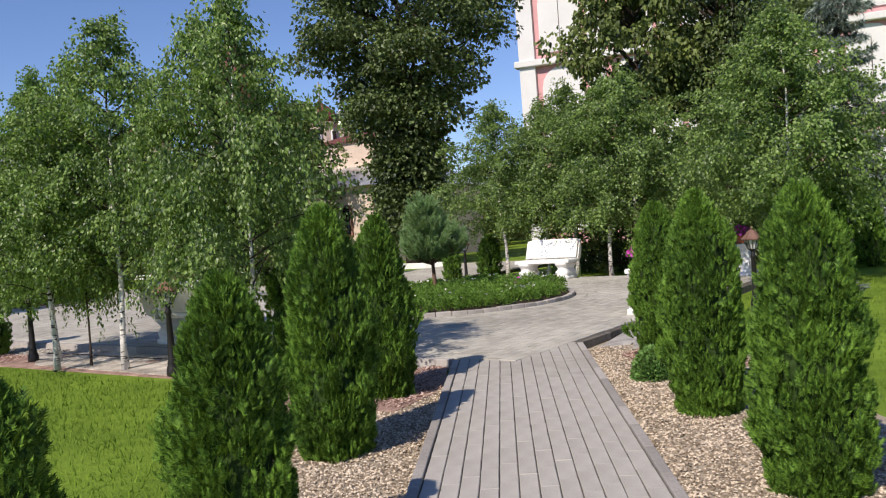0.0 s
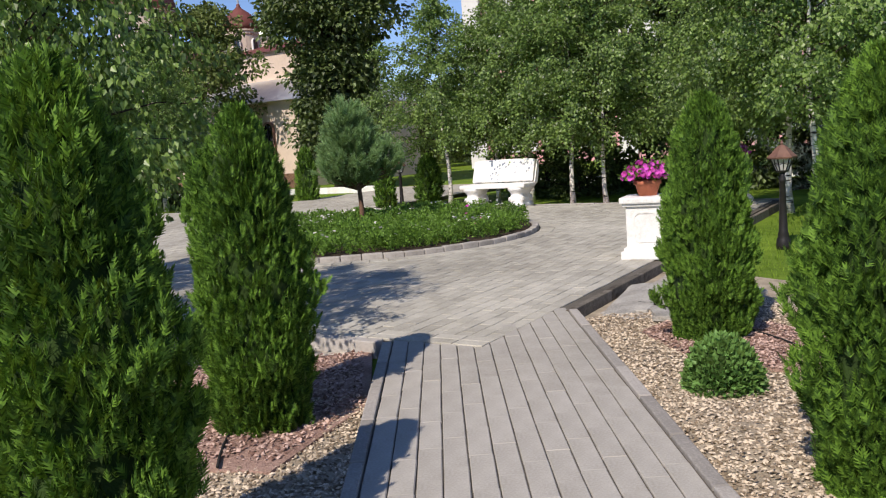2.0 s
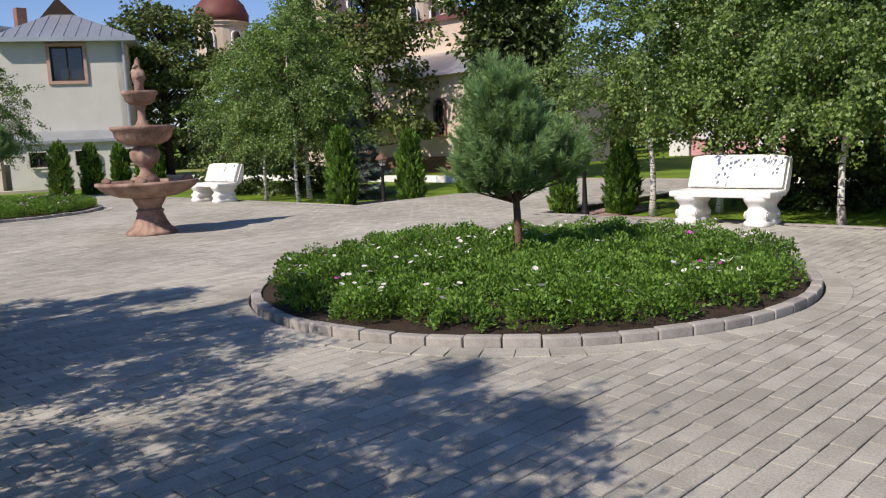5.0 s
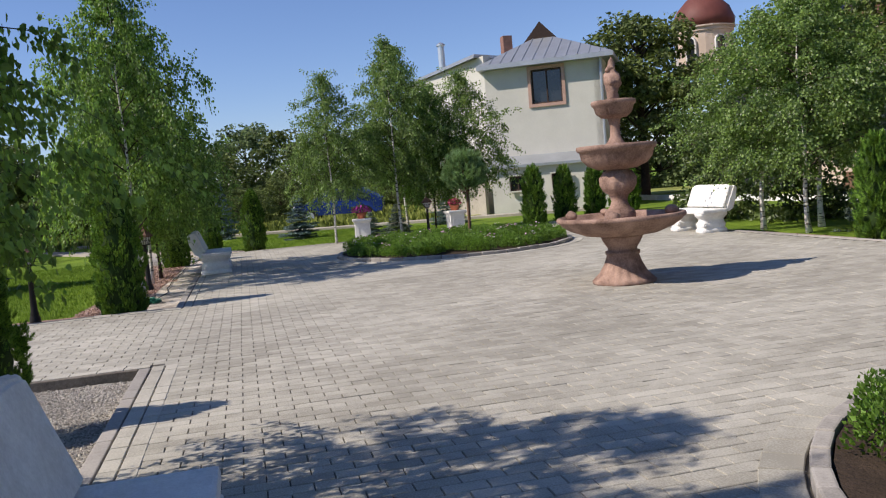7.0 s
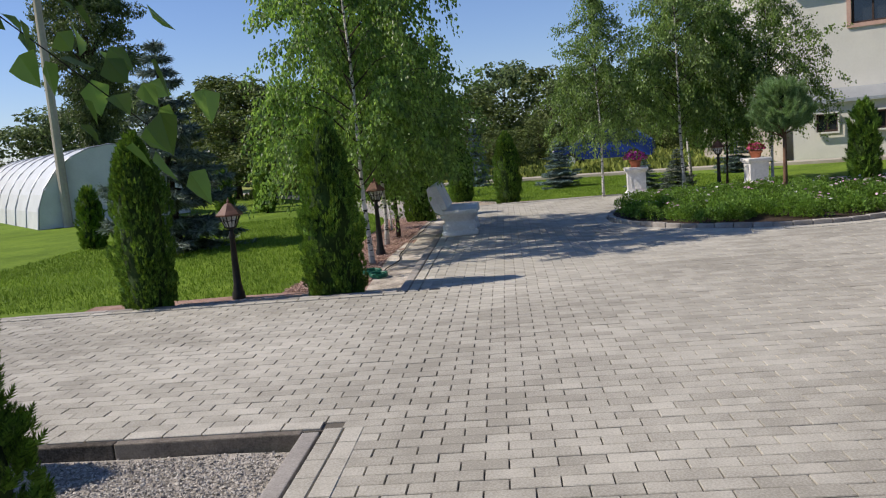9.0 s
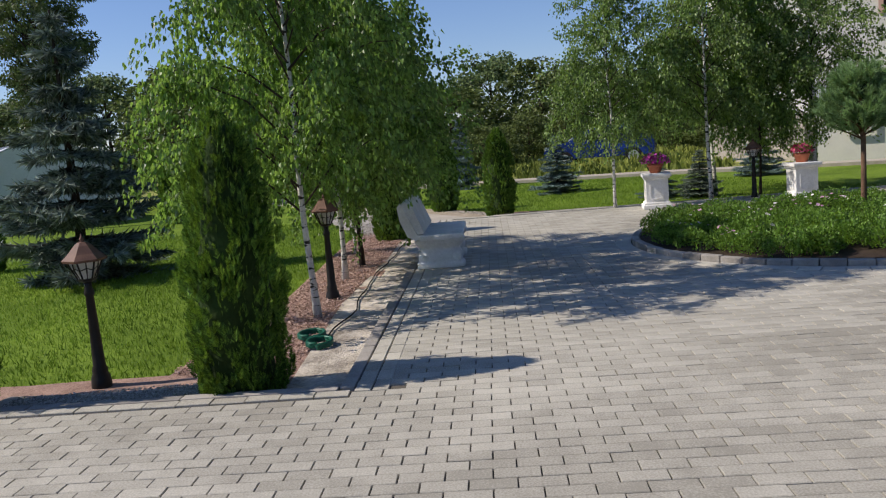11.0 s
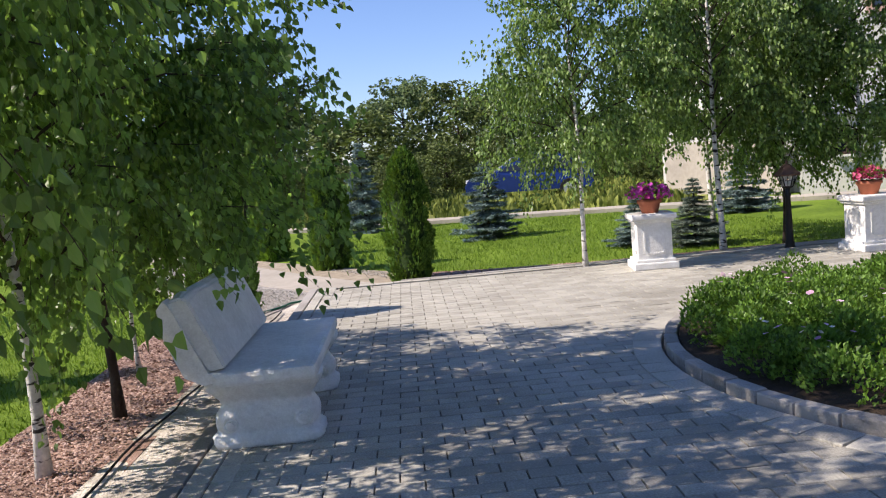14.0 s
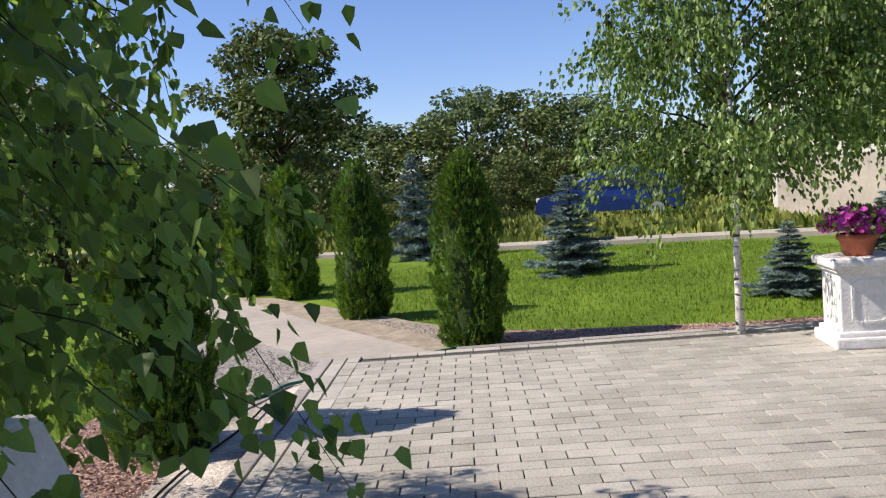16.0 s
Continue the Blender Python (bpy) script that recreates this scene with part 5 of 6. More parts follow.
for f in ((0, 1, 4), (1, 2, 5, 4), (2, 3, 5), (3, 0, 4, 5), (3, 2, 1, 0)):
    bm.faces.new([v[i] for i in f])
part("dormer", bm, DARKWOOD, roof, "dark gabled dormer")
p = hp(0.45, 2.6)
part("chimney", box(0.40, 0.40, 0.75, (p.x, p.y, 6.35), 0.02), BRICKRED, roof, "short red-brick chimney")
bm = bmesh.new()
wb = hp(-3.5, 7.5)
v = [bm.verts.new(c) for c in ((wl.x - 0.5, wl.y - 0.3, 5.55), (-0.05, -0.35, 6.0), (hp(0, 5).x, hp(0, 5).y, 6.5), (wb.x, wb.y, 6.1), (wl.x - 0.5, wl.y - 0.3, 5.68), (-0.05, -0.35, 6.13), (hp(0, 5).x, hp(0, 5).y, 6.63), (wb.x, wb.y, 6.23))]
for f in ((3, 2, 1, 0), (4, 5, 6, 7), (0, 1, 5, 4), (1, 2, 6, 5), (2, 3, 7, 6), (3, 0, 4, 7)):
    bm.faces.new([v[i] for i in f])
part("wing_roof", bm, TIN, house)
part("flue_pipe", lathe([(0.14, 5.6), (0.14, 6.95), (0.19, 6.96), (0.19, 7.02), (0.05, 7.1)], 14, at=(-2.9, -0.9, 0)), SILVER, house, "shiny metal flue pipe")
p = hp(LEN - 0.05, -0.1)
part("downpipe", tube([(p.x, p.y, 0.1), (p.x, p.y, HZ - 0.1)], [0.06, 0.06], 8), TIN, house)


def window_in(parent, a, b, z0, z1, off, frame_mat=PINKFRAME, mull=1, wide=0.12):
    """A window with surround, sash, bars and pane in a front that runs from a to b (plan points)."""
    a, b = Vector(a), Vector(b)
    d = (b - a).normalized()
    n = Vector((d.y, -d.x))
    w = (b - a).length
    ang = math.degrees(math.atan2(d.y, d.x))
    root = new("window")
    root.parent = parent
    root.matrix_basis = pose(a.x, a.y, 0, 0, 0, ang)
    bm = bmesh.new()
    for x0, x1, y0, y1 in ((-wide, 0, z0 - wide, z1 + wide), (w, w + wide, z0 - wide, z1 + wide), (0, w, z1, z1 + wide), (0, w, z0 - wide, z0)):
        box(x1 - x0, 0.10, y1 - y0, ((x0 + x1) / 2, -0.02 - off, y0), 0.0, bm)
    part("surround", bm, frame_mat, root)
    bm = bmesh.new()
    for x0, x1, y0, y1 in ((0, 0.06, z0, z1), (w - 0.06, w, z0, z1), (0.06, w - 0.06, z1 - 0.06, z1), (0.06, w - 0.06, z0, z0 + 0.06)):
        box(x1 - x0, 0.06, y1 - y0, ((x0 + x1) / 2, 0.10, y0), 0.0, bm)
    for k in range(mull):
        x = w * (k + 1) / (mull + 1)
        box(0.05, 0.05, z1 - z0 - 0.12, (x, 0.10, z0 + 0.06), 0.0, bm)
    part("sash", bm, DARKWOOD, root)
    part("pane", box(w - 0.1, 0.02, z1 - z0 - 0.1, (w / 2, 0.14, z0 + 0.05)), PANE, root)
    return root


window_in(house, hp(ws, 0), hp(we, 0), 3.98, 5.28, 0.0)
# lean-to along the ground floor
bm = bmesh.new()
lt0, lt1 = hp(0.15, -0.0), hp(LEN + 0.3, -0.0)
lo0, lo1 = hp(0.1, -1.1), hp(LEN + 0.3, -1.1)
v = [bm.verts.new((p.x, p.y, z)) for p, z in ((lo0, 1.72), (lo1, 1.72), (lt1, 2.08), (lt0, 2.08), (lo0, 1.62), (lo1, 1.62), (lt1, 1.98), (lt0, 1.98))]
for f in ((0, 1, 2, 3), (7, 6, 5, 4), (4, 5, 1, 0), (5, 6, 2, 1), (6, 7, 3, 2), (7, 4, 0, 3)):
    bm.faces.new([v[i] for i in f])
part("lean_to_roof", bm, TIN, house)
bm = bmesh.new()
quad_wall(bm, hp(0.2, -0.9), hp(LEN + 0.1, -0.9), -0.1, 1.66, 0.25)
part("lean_to_wall", bm, RENDER_W, house)
for s in (0.9, 2.5, 4.0):
    w_ = window_in(house, hp(s, -0.94), hp(s + 0.62, -0.94), 0.75, 1.3, 0.0, RENDER_W, 1, 0.05)
    for c in w_.children:
        c.location.y -= 0.10
bm = bmesh.new()
quad_wall(bm, wl * 0.85 + Vector((0.3, -0.5)), hp(-0.2, -0.5), -0.1, 1.3, 0.15)
part("plinth_wall", bm, CONCRETE, house, "pinkish stone facing low on the wall")


# ---- beige church ----
def arch_window(parent, x, y, z0, w, h, ang=0, surround=BRICKRED, glass_m=PANE):
    """A round-headed window on a wall that faces -y before turning."""
    root = new("window")
    root.parent = parent
    root.matrix_basis = pose(x, y, z0, 0, 0, ang)
    for nm, k, y0, y1, m in (("surround", 1.0, -0.10, 0.02, surround), ("pane", 0.72, -0.115, 0.0, glass_m)):
        bm = bmesh.new()
        pts = [(-w / 2 * k, 0 if k == 1 else 0.08), (w / 2 * k, 0 if k == 1 else 0.08)] + [(w / 2 * k * math.cos(a), h - w / 2 + w / 2 * k * math.sin(a)) for a in np.linspace(0, math.pi, 9)]
        f = [bm.verts.new((px, y0, pz)) for px, pz in pts]
        g2 = [bm.verts.new((px, y1, pz)) for px, pz in pts]
        bm.faces.new(f)
        bm.faces.new(g2[::-1])
        for i in range(len(pts)):
            bm.faces.new((f[i], g2[i], g2[(i + 1) % len(pts)], f[(i + 1) % len(pts)]))
        bmesh.ops.recalc_face_normals(bm, faces=bm.faces)
        part(nm, bm, m, root)
    bm = box(0.03, 0.03, h - w * 0.3, (0, -0.125, 0.06))
    part("glazing_bar", bm, DARKWOOD, root)
    return root


def dome_tower(parent, x, y, r, z0, z1, dome_h, dome_m, windows=8, spire=False):
    """A drum with arched windows, a cornice, a dome or a pointed spire, and a cross."""
    root = new("tower")
    root.parent = parent
    root.location = (x, y, 0)
    part("drum", lathe([(r, z0), (r, z1 - 0.25), (r * 1.06, z1 - 0.22), (r * 1.06, z1 - 0.1), (r * 1.13, z1 - 0.06), (r * 1.13, z1)], 24), CHURCH_W, root, smooth=False)
    if spire:
        part("spire", lathe([(r * 1.1, z1), (r * 1.1, z1 + dome_h * 0.08), (r * 0.96, z1 + dome_h * 0.24), (r * 0.72, z1 + dome_h * 0.40), (r * 0.46, z1 + dome_h * 0.58), (r * 0.34, z1 + dome_h * 0.74), (r * 0.16, z1 + dome_h * 0.88), (r * 0.06, z1 + dome_h * 0.96), (r * 0.12, z1 + dome_h), (0.02, z1 + dome_h * 1.03)], 12), dome_m, root)
    else:
        part("dome", lathe([(r * 1.1, z1), (r * 1.12, z1 + dome_h * 0.2), (r * 0.95, z1 + dome_h * 0.45), (r * 0.6, z1 + dome_h * 0.68), (r * 0.22, z1 + dome_h * 0.85), (r * 0.1, z1 + dome_h * 0.95), (r * 0.12, z1 + dome_h), (0.02, z1 + dome_h * 1.05)], 24), dome_m, root, smooth=True)
    bm = box(0.07, 0.07, r * 1.2, (0, 0, z1 + dome_h))
    box(0.42 * r, 0.07, 0.07, (0, 0, z1 + dome_h + r * 0.8), 0, bm)
    part("cross", bm, SILVER, root)
    for k in range(windows):
        a = 2 * math.pi * (k + 0.5) / windows
        w_ = arch_window(parent, x + r * 0.99 * math.sin(a), y - r * 0.99 * math.cos(a), z0 + (z1 - z0) * 0.18, r * 0.42, (z1 - z0) * 0.6, math.degrees(a), WHITE_W)
        w_.name = "window"
    return root


church = thing("church", (-15, 24, 0), "beige rendered church with red domes and arched windows", "church")


def ch(x, y):
    return (x + 15, y - 24)


cw = bmesh.new()
box(7.8, 9.0, 3.6, (*ch(-12.2, 26.4), -0.1), 0, cw)
part("nave_wall", cw, CHURCH_W, church)
bm = box(7.9, 0.12, 0.6, (*ch(-12.2, 21.86), -0.1))
part("plinth", bm, BARKB, church, "dark stone plinth")
bm = bmesh.new()
v = [bm.verts.new((ch(x, y)[0], ch(x, y)[1], z)) for x, y, z in ((-16.4, 21.5, 3.5), (-8.0, 21.5, 3.5), (-8.0, 31, 3.5), (-16.4, 31, 3.5), (-15, 24.5, 4.7), (-10.2, 24.5, 4.7), (-10.2, 30, 4.7), (-15, 30, 4.7))]
for f in ((0, 1, 5, 4), (1, 2, 6, 5), (2, 3, 7, 6), (3, 0, 4, 7), (4, 5, 6, 7), (3, 2, 1, 0)):
    bm.faces.new([v[i] for i in f])
part("apse_roof", bm, SILVER, church)
bm = box(4.6, 6, 2.2, (*ch(-12.8, 28), 3.9))
box(9, 9, 6.2, (*ch(-20.5, 28), -0.1), 0, bm)
part("main_wall", bm, CHURCH_W, church)
bm = bmesh.new()
for cx, cy, sx, sy, z0, z1 in ((-20.5, 28, 9.6, 9.6, 6.05, 7.3), (-12.8, 28, 5.0, 6.4, 6.05, 6.8)):
    x, y = ch(cx, cy)
    b_ = [bm.verts.new((x + a * sx / 2, y + b * sy / 2, z0)) for a, b in ((-1, -1), (1, -1), (1, 1), (-1, 1))]
    t_ = [bm.verts.new((x + a * sx / 7, y + b * sy / 7, z1)) for a, b in ((-1, -1), (1, -1), (1, 1), (-1, 1))]
    bm.faces.new(t_)
    for i in range(4):
        bm.faces.new((b_[i], b_[(i + 1) % 4], t_[(i + 1) % 4], t_[i]))
part("red_roof", bm, REDROOF, church, "red tin roof")
for x in (-14.9, -9.9):
    arch_window(church, *ch(x, 21.9), 1.25, 0.62, 1.45)
arch_window(church, *ch(-8.3, 23.4), 1.25, 0.5, 1.4, 90)
dome_tower(church, *ch(-20.6, 24.9), 1.55, 6.0, 8.9, 4.6, REDROOF, 8, True)
dome_tower(church, *ch(-16.0, 27.0), 0.85, 5.6, 7.6, 1.3, REDROOF, 6)
dome_tower(church, *ch(-17.4, 30.2), 0.7, 6.2, 7.4, 1.6, SILVER, 6)
dome_tower(church, *ch(-24.6, 21.8), 1.2, 5.2, 7.2, 1.9, REDROOF, 6)

# ---- pink and white church ----
pinkc = thing("cathedral", pose(4.3, 37.6, 0, 0, 0, 17), "tall pink cathedral with white pilasters and arched panels", "church")
part("wall", box(24, 10, 17, (0, 5, -0.2)), PINK, pinkc)
for k in range(7):
    x = -11.5 + 23 * k / 6
    part("pilaster", box(0.9, 0.3, 15.5, (x, -0.1, -0.2), 0.03), WHITE_W, pinkc)
for k in range(6):
    x = -11.5 + 23 * (k + 0.5) / 6
    for z0, hh in ((0.6, 4.0), (5.4, 4.4), (10.6, 3.8)):
        arch_window(pinkc, x, 0.0, z0, 2.3, hh, 0, WHITE_W, PANE if k % 2 else WHITE_W)
part("cornice", box(24.8, 0.9, 0.5, (0, -0.2, 15.3), 0.05, box(24.4, 0.7, 0.35, (0, -0.1, 9.9), 0.05)), WHITE_W, pinkc)
part("roof", lathe([(14, 16.8), (6, 18.5), (1, 19.5)], 4, at=(0, 5, 0)), REDROOF, pinkc)


# ---- car, greenhouse, pole ----
def car(m, label):
    root = thing("parked_car", m, label, "car")
    prof = [(-2.05, 0.35), (-2.08, 0.62), (-1.95, 0.82), (-1.15, 0.98), (-0.45, 1.42), (0.35, 1.52), (1.25, 1.46), (1.85, 1.05), (2.02, 0.95), (2.06, 0.55), (2.0, 0.32)]
    bm = bmesh.new()
    rows = []
    for y, s in ((-0.84, 0.9), (-0.80, 1.0), (0.80, 1.0), (0.84, 0.9)):
        rows.append([bm.verts.new((x, y * (0.86 if z > 1.1 else 1), 0.3 + (z - 0.3) * (0.985 if s < 1 else 1))) for x, z in prof])
    for a, b in zip(rows, rows[1:]):
        for k in range(len(prof)):
            bm.faces.new((a[k], b[k], b[(k + 1) % len(prof)], a[(k + 1) % len(prof)]))
    bm.faces.new(rows[0])
    bm.faces.new(rows[-1][::-1])
    bmesh.ops.recalc_face_normals(bm, faces=bm.faces)
    part("body", bm, BLUECAR, root, smooth=False)
    for sy in (-1, 1):
        bm = bmesh.new()
        vs = [bm.verts.new((x, sy * (0.845 if z < 1.1 else 0.735), z)) for x, z in ((-0.95, 1.0), (-0.40, 1.36), (0.35, 1.44), (1.15, 1.40), (1.55, 1.02))]
        bm.faces.new(vs if sy < 0 else vs[::-1])
        g2 = bmesh.ops.extrude_face_region(bm, geom=bm.faces[:])
        for v in [e for e in g2["geom"] if isinstance(e, bmesh.types.BMVert)]:
            v.co.y -= sy * 0.02
        part("side_window", bm, PANE, root)
        for x in (-1.3, 1.28):
            w = part("wheel", lathe([(0.31, -0.1), (0.32, -0.08), (0.32, 0.08), (0.31, 0.1)], 24), RUBBER, root)
            w.matrix_basis = pose(x, sy * 0.76, 0.32, 90)
            part("rim", lathe([(0.2, -0.105), (0.2, 0.105)], 20), SILVER, w)
        part("headlight", box(0.18, 0.3, 0.16, (-1.97, sy * 0.6, 0.66), 0.04), POLY, root)
    bm = bmesh.new()
    vs = [bm.verts.new(c) for c in ((-1.13, -0.72, 1.0), (-1.13, 0.72, 1.0), (-0.50, 0.64, 1.40), (-0.50, -0.64, 1.40))]
    bm.faces.new(vs)
    g2 = bmesh.ops.extrude_face_region(bm, geom=bm.faces[:])
    for v in [e for e in g2["geom"] if isinstance(e, bmesh.types.BMVert)]:
        v.co += Vector((-0.02, 0, 0.03))
    # Pale opaque screen: the sky's reflection is put into its colour.
    part("windscreen", bm, POLY, root)
    return root


car(pose(-29.4, 5.3, LOW - 0.06, 0, 0, 76), "blue hatchback car parked beyond the lawn")
gh = thing("greenhouse", pose(-23.5, -15.2, LOW - 0.06, 0, 0, 40), "long white film-covered greenhouse tunnel", "greenhouse")
bm = bmesh.new()
for k in range(2):
    x = -7 + 14 * k
    ring = [bm.verts.new((x, 2.2 * math.cos(a), 2.3 * math.sin(a))) for a in np.linspace(0, math.pi, 15)]
    if k:
        for i in range(14):
            bm.faces.new((last[i], last[i + 1], ring[i + 1], ring[i]))
        bm.faces.new(ring)
    else:
        bm.faces.new(ring[::-1])
    last = ring
part("film_cover", bm, POLY, gh, smooth=False)
for k in range(8):
    x = -7 + 2 * k
    part("hoop", tube([(x, 2.22 * math.cos(a), 2.32 * math.sin(a)) for a in np.linspace(0, math.pi, 13)], [0.025] * 13, 5), TIN, gh)
pole = thing("utility_pole", (-17.1, -11.7, LOW - 0.06), "grey concrete utility pole", "pole")
part("shaft", tube([(0, 0, -0.2), (0, 0, 7.5)], [0.14, 0.10], 10), CONCRETE, pole)


# ---- small loose pieces ----
def inside(pts, poly):
    """Which of pts (n,2) lie in the polygon."""
    x, y = pts[:, 0], pts[:, 1]
    res = np.zeros(len(pts), bool)
    for (x0, y0), (x1, y1) in zip(poly, poly[1:] + poly[:1]):
        cross = ((y0 > y) != (y1 > y)) & (x < (x1 - x0) * (y - y0) / (y1 - y0 + 1e-12) + x0)
        res ^= cross
    return res


def scatter(poly, n, seed):
    rs = np.random.default_rng(seed)
    a = np.array(poly)
    p = rs.uniform(a.min(0), a.max(0), (n, 2))
    return p[inside(p, poly)]


OCT_V = [(1, 0, 0), (-0.9, 0.1, 0), (0.1, 1, 0), (-0.1, -0.9, 0.05), (0, 0.1, 0.7), (0, 0, -0.6)]
OCT_F = [(0, 2, 4), (2, 1, 4), (1, 3, 4), (3, 0, 4)]


def stones(name, p, z, size, material, label, cat, seed, flat=1.0):
    rs = np.random.default_rng(seed)
    n = len(p)
    pos = np.column_stack([p, np.full(n, z + LOW) + rs.uniform(-0.004, 0.006, n)])
    nor = np.tile(np.array((0, 0, 1.0)), (n, 1)) + rs.normal(0, 0.35, (n, 3))
    up = rs.normal(0, 1, (n, 3))
    up -= nor * (up * nor).sum(1, keepdims=True) / (nor * nor).sum(1, keepdims=True)
    sz = rs.uniform(0.55, 1.25, (n, 1)) * size * np.column_stack([rs.uniform(0.8, 1.5, n), rs.uniform(0.6, 1.0, n), np.full(n, flat)])
    tagged(part(name, cloud(name, OCT_V, OCT_F, pos, frames(nor, up / np.linalg.norm(up, axis=1, keepdims=True)), sz), material), label, cat, kind="stuff")


stones("loose_gravel", np.concatenate([scatter([bwp(-0.5, 1.28), bwp(5.5, 1.28), bwp(5.5, 2.9), bwp(2.0, 2.6), (14.3, 0.9), (12.5, 3.1), (12.45, 1.4)], 120000, 91), scatter([bwp(0.9, -0.08), bwp(0.9, -1.25), bwp(5.5, -1.3), bwp(5.5, -0.08)], 52000, 92)]),
       -0.034, 0.0112, PEBBLE, "small beige gravel stones", "gravel", 93, 0.8)
stones("bark_chips", np.concatenate([scatter([(-2.15, -0.55), (-2.8, -1.5), (-5, -1.25), (-11, -1.4), (-11, -0.45), (-5, -0.6)], 24000, 94), scatter([(2.75, -0.75), (2.8, -1.4), (5, -1.25), (4.6, -0.7)], 1800, 95),
       scatter([(11.3, -0.1), (10.3, -0.9), (10.8, -1.8), bwp(1.5, -1.4), bwp(1.8, -0.4), bwp(1.05, -0.1)], 9000, 97), scatter([(12.8, 0.85), (13.3, 0.3), (13.9, 0.2), (14.15, 0.7), (13.5, 1.3), (12.9, 1.3)], 6000, 106), scatter([(-12, 0.95), (-12.9, 0.95), (-12.65, 2), (-12.42, 3.5), (-12.45, 5), (-12, 5)], 6000, 96)]),
       -0.017, 0.012, CHIP, "red-brown bark chips", "mulch", 98, 0.45)
CRUSHED = mat("crushed_stone", (0.33, 0.305, 0.265), 0.9, 0.3, 5, island=1.1, color2=(0.42, 0.39, 0.34))
stones("crushed_stone", scatter([(2.03, -0.14), (2.03, -2.5), (2.4, -2.4), (3.15, -1.5), (3.25, -0.65), (4.6, -0.42), (4.6, -0.14)], 30000, 99), -0.034, 0.0095, CRUSHED, "grey crushed stone at the walk's corner", "gravel", 104, 0.8)
stones("crushed_stone", np.concatenate([scatter([(-2.03, -0.7), (-2.03, -2.5), (-2.4, -2.4), (-2.5, -0.7)], 4500, 100), scatter([(-12.0, -0.15), (-13.0, -1.0), (-12.5, -1.8), (-10.7, -1.2), (-10.5, -0.5)], 9000, 101),
       scatter([(-12.1, 1.0), (-12.9, 0.65), (-14.2, -0.15), (-13.4, 0.7)], 4500, 102), scatter([(11.0, -0.1), (9.0, -0.1), (9.4, -0.85), (10.4, -0.85)], 2500, 103)]), -0.014, 0.0095, CRUSHED, "grey crushed stone beside the paving", "gravel", 107, 0.8)

# grass blades near the camera's way
LAWN = [([bwp(0.6, -1.4), bwp(9, -1.5), (9.0, -9), (3.2, -9), (2.9, -1.6), (5, -1.4), (10.4, -1.45)], 52000), ([(-2.8, -1.55), (-2.8, -7.5), (-13, -7.5), (-14.5, -2.2), (-10.8, -1.45), (-5, -1.32)], 72000),
        ([(-12.7, 0.9), (-14.3, 0.1), (-17.5, -1.4), (-22, 1.5), (-20.6, 6), (-12.4, 8.5), (-12.35, 3)], 62000), ([(13.9, 2.7), (14.7, 0.6), bwp(2.2, 3.0), bwp(6, 3.1), (19, 2), (15, 9.5), (12.5, 9.5), (12.4, 3.4)], 22000)]
P = np.concatenate([scatter(poly, n, 110 + i) for i, (poly, n) in enumerate(LAWN)])
rs = np.random.default_rng(115)
n = len(P)
pos = np.column_stack([P, np.full(n, LOW - 0.07)])
up = np.column_stack([rs.normal(0, 0.38, (n, 2)), np.ones(n)])
up /= np.linalg.norm(up, axis=1, keepdims=True)
nor = rs.normal(0, 1, (n, 3))
nor -= up * (nor * up).sum(1, keepdims=True)
tagged(part("grass_blades", cloud("grass_blades", [(-0.11, 0, 0), (0.11, 0, 0), (0.02, 1, 0.15)], [(0, 1, 2)], pos, frames(nor, up), rs.uniform(0.03, 0.065, n)), BLADE), "short green grass blades of the lawn", "grass", kind="stuff")


# tall weeds on the meadow beyond the lawn
W = scatter([(-24.6, -9), (-22.9, 3), (-21.5, 8), (-34, 12), (-38, -10)], 16000, 120)
rs = np.random.default_rng(121)
n = len(W)
pos = np.column_stack([W, np.full(n, LOW - 0.07)])
up = np.column_stack([rs.normal(0, 0.3, (n, 2)), np.ones(n)])
up /= np.linalg.norm(up, axis=1, keepdims=True)
nor = rs.normal(0, 1, (n, 3))
nor -= up * (nor * up).sum(1, keepdims=True)
tall = 0.16 + 0.34 * np.array([max(0.0, noise.noise((x * 0.35, y * 0.35, 3.0)) + 0.35) for x, y in W])
tagged(part("meadow_weeds", cloud("meadow_weeds", [(-0.10, 0, 0), (0.10, 0, 0), (0.16, 0.55, 0.05), (-0.12, 0.65, 0), (0.02, 1, 0.15)], [(0, 1, 2), (0, 2, 3), (3, 2, 4)], pos, frames(nor, up), tall * rs.uniform(0.6, 1.3, n)), WEED), "tall yellow-green weeds on the meadow", "weeds", kind="stuff")


# ---- paving blocks ----
PL, PW, GAP = 0.212, 0.106, 0.0068


def block_arrays(L, W, gw):
    """Corner offsets and faces of one chamfered block with its top at 0."""
    a, b = L / 2 - GAP / 2, W / 2 - gw / 2
    c = 0.004
    ce = 0.0015
    v = [(sx * a, sy * b, -0.02) for sx, sy in ((-1, -1), (1, -1), (1, 1), (-1, 1))] + [(sx * a, sy * b, -c) for sx, sy in ((-1, -1), (1, -1), (1, 1), (-1, 1))] + [(sx * (a - ce), sy * (b - c), 0) for sx, sy in ((-1, -1), (1, -1), (1, 1), (-1, 1))]
    f = [(8, 9, 10), (8, 10, 11)]
    for r in (0, 4):
        for i in range(4):
            j = (i + 1) % 4
            f += [(r + i, r + j, r + 4 + j), (r + i, r + 4 + j, r + 4 + i)]
    return v, f


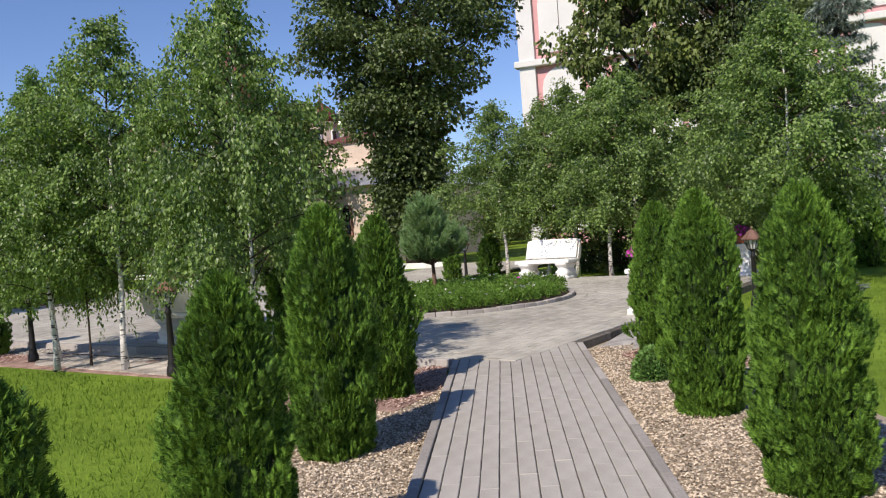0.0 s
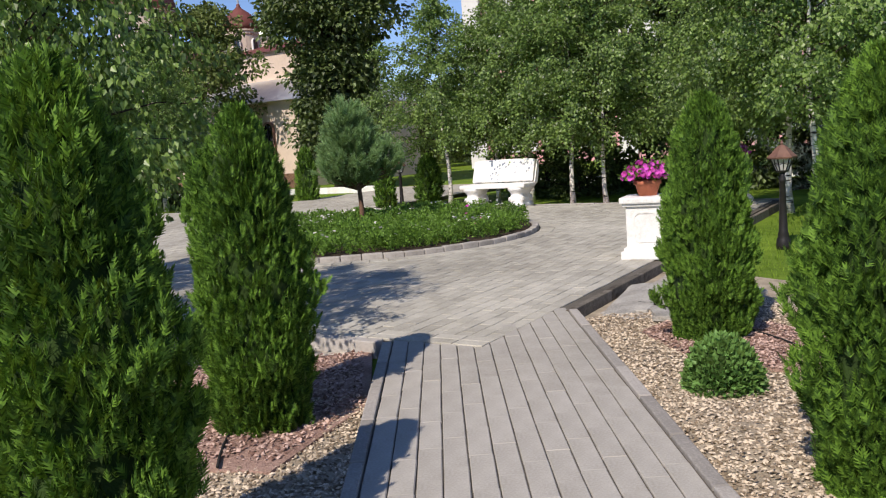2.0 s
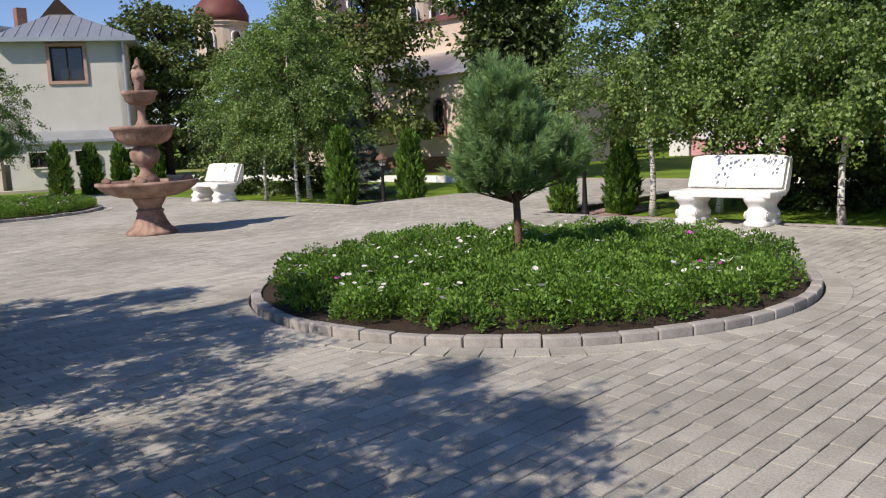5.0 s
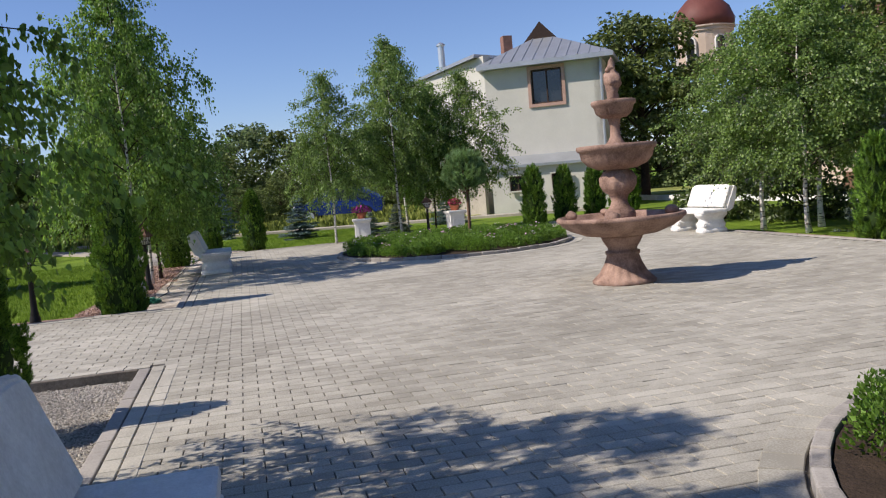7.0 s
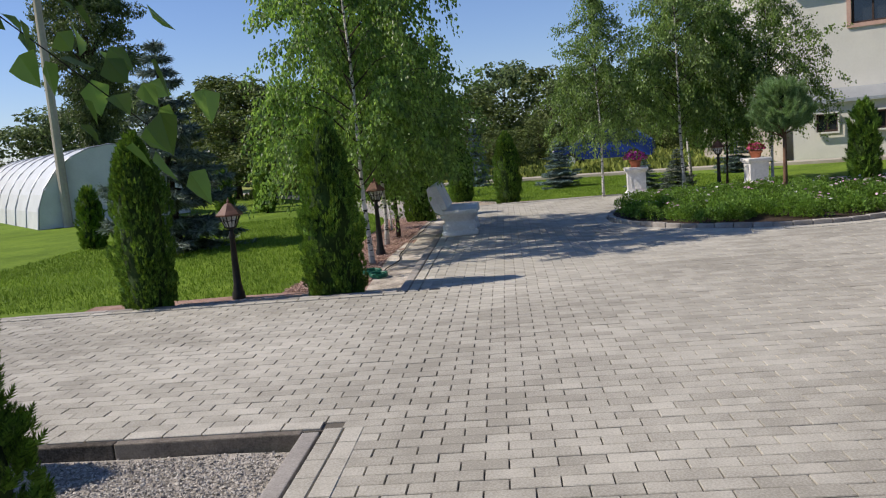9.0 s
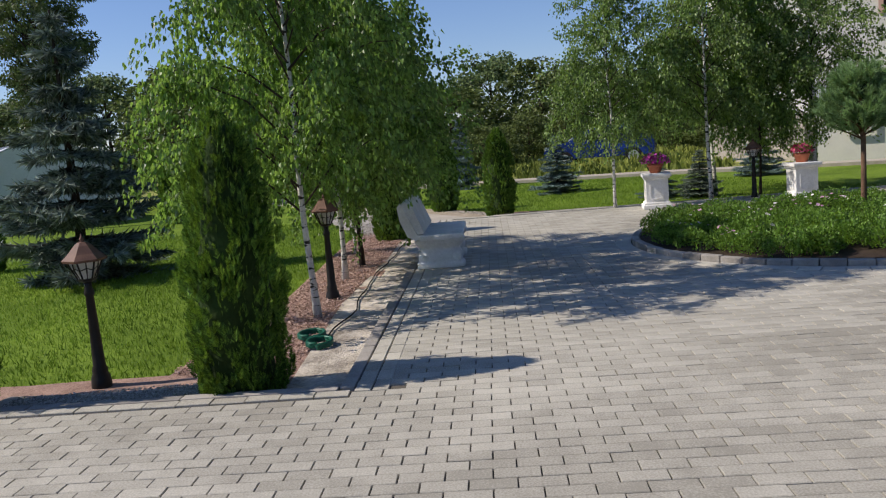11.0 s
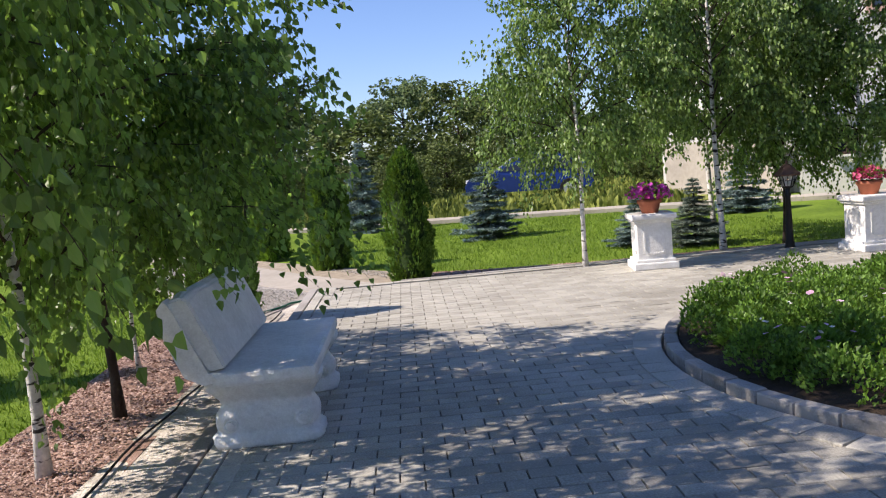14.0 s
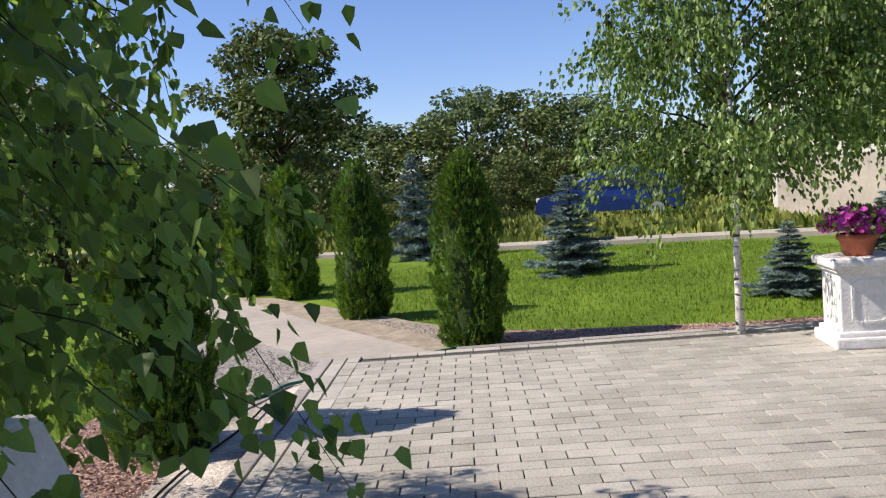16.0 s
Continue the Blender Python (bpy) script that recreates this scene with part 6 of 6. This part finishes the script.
def lay(name, centres, angles, parent, L=PL, W=PW, z=0.0, keep=None, seed=0, label="", part_name="paver", gw=0.006, material=PAVER):
    """Blocks at the centres: those in keep as parts of their own, the rest as one mesh."""
    rs = np.random.default_rng(seed)
    v, f = block_arrays(L, W, gw)
    n = len(centres)
    angles = np.broadcast_to(angles, (n,)) + rs.normal(0, 0.006, n)
    zs = z + rs.normal(0, 0.0012, n)
    keep = np.zeros(n, bool) if keep is None else keep
    c, s, o = np.cos(angles), np.sin(angles), np.zeros(n)
    tx, ty = rs.normal(0, 0.004, n), rs.normal(0, 0.004, n)
    R = np.stack([np.stack([c, -s, tx], 1), np.stack([s, c, ty], 1), np.stack([-tx * c - ty * s, tx * s - ty * c, o + 1], 1)], 1)
    m = ~keep
    if m.any():
        tagged(part(name, cloud(name, v, f, np.column_stack([centres, zs])[m], R[m], np.ones(m.sum())), material, parent), label, kind="stuff")
    if keep.any():
        me = bpy.data.meshes.new(part_name)
        me.from_pydata(v, [], f)
        me.shade_flat()
        for i in np.nonzero(keep)[0]:
            ob = part(part_name, me, material, parent)
            ob.matrix_basis = Matrix.Translation((*centres[i], zs[i])) @ Matrix.Rotation(angles[i], 4, "Z")


xs = np.arange(XW, XE, PW)
C = []
for i, x in enumerate(xs):
    lo = -14.0 if abs(x) < 1.9 else 0.0
    hi = 17.0 if NPX0 < x < NPX1 else YN
    ys = np.arange(lo + (0.5 if i % 2 else 0.0) * PL, hi, PL) + PL / 2
    C.append(np.column_stack([np.full(len(ys), x + PW / 2), ys]))
C = np.concatenate(C)
ok = (C[:, 0] < XE - 0.03) & ~((C[:, 1] < 0.24) & (np.abs(C[:, 0]) > 1.93 - 0.0)) & ~((C[:, 1] < 0) & (np.abs(C[:, 0]) > 1.80)) & (C[:, 1] < np.where((C[:, 0] > NPX0) & (C[:, 0] < NPX1), 17, YN - 0.1))
ok &= ~(C[:, 0] < XW + 0.16)
for cx, cy in BED:
    ok &= np.hypot(C[:, 0] - cx, C[:, 1] - cy) > RB + 0.20
C = C[ok]
keep = (C[:, 0] > -4.7) & (C[:, 0] < -2.6) & (C[:, 1] > 0.3) & (C[:, 1] < 3.5)
lay("paver_field", C, math.pi / 2, pave, keep=keep, seed=1)
# border courses, laid along the edges
ed = []
for x0, x1 in ((XW, -1.93), (1.93, XE)):
    for x in np.arange(x0 + PL / 2, x1, PL):
        ed.append((x, PW * 0.55))
        ed.append((x, PW * 1.58))
hx = xs[1::2] + PW / 2
hx = hx[(np.abs(hx) > 1.95) & (hx < XE - 0.04) & (hx > XW + 0.16)]
lay("paver_half_blocks", np.column_stack([hx, np.full(len(hx), 0.265)]), math.pi / 2, pave, L=PW, seed=9)
lay("paver_border", np.array(ed), 0.0, pave, seed=2, z=0.003)
ed = [(XW + PW * (0.55 + k), y) for k in (0,) for y in np.arange(0.34, YN, PL)] + [(sx * 1.865, y) for sx in (-1, 1) for y in np.arange(-13.9, -0.02, PL)]
lay("paver_border_side", np.array(ed), math.pi / 2, pave, seed=3, z=0.003)
for k, (cx, cy) in enumerate(BED):
    m = 78
    a = np.arange(m) * 2 * math.pi / m
    lay("paver_ring", np.column_stack([cx + (RB + 0.205) * np.cos(a), cy + (RB + 0.205) * np.sin(a)]), a + math.pi / 2, pave, L=2 * math.pi * (RB + 0.205) / m, W=0.19, seed=4 + k, z=0.008)
# rows of the narrow path
rows = []
BL = 0.32
for r in range(12):
    t = 0.006 + (r + 0.5) * 0.0995
    for s in np.arange(-0.9 + 0.107 * ((r * 5) % 3), 11.2, BL):
        p = bwp(s, t)
        if p[1] < 0.22 or (p[0] > XE - 0.2 and p[1] < 1.06):
            rows.append(p)
rows = np.array(rows)
lay("path_paver_rows", rows, math.atan2(D_BW.y, D_BW.x), board, L=BL + 0.0085, W=0.0995, gw=0.006, material=PATHP, seed=8, z=-0.004, keep=(rows[:, 1] > -4.9) & (rows[:, 1] < -0.6), part_name="path_paver")
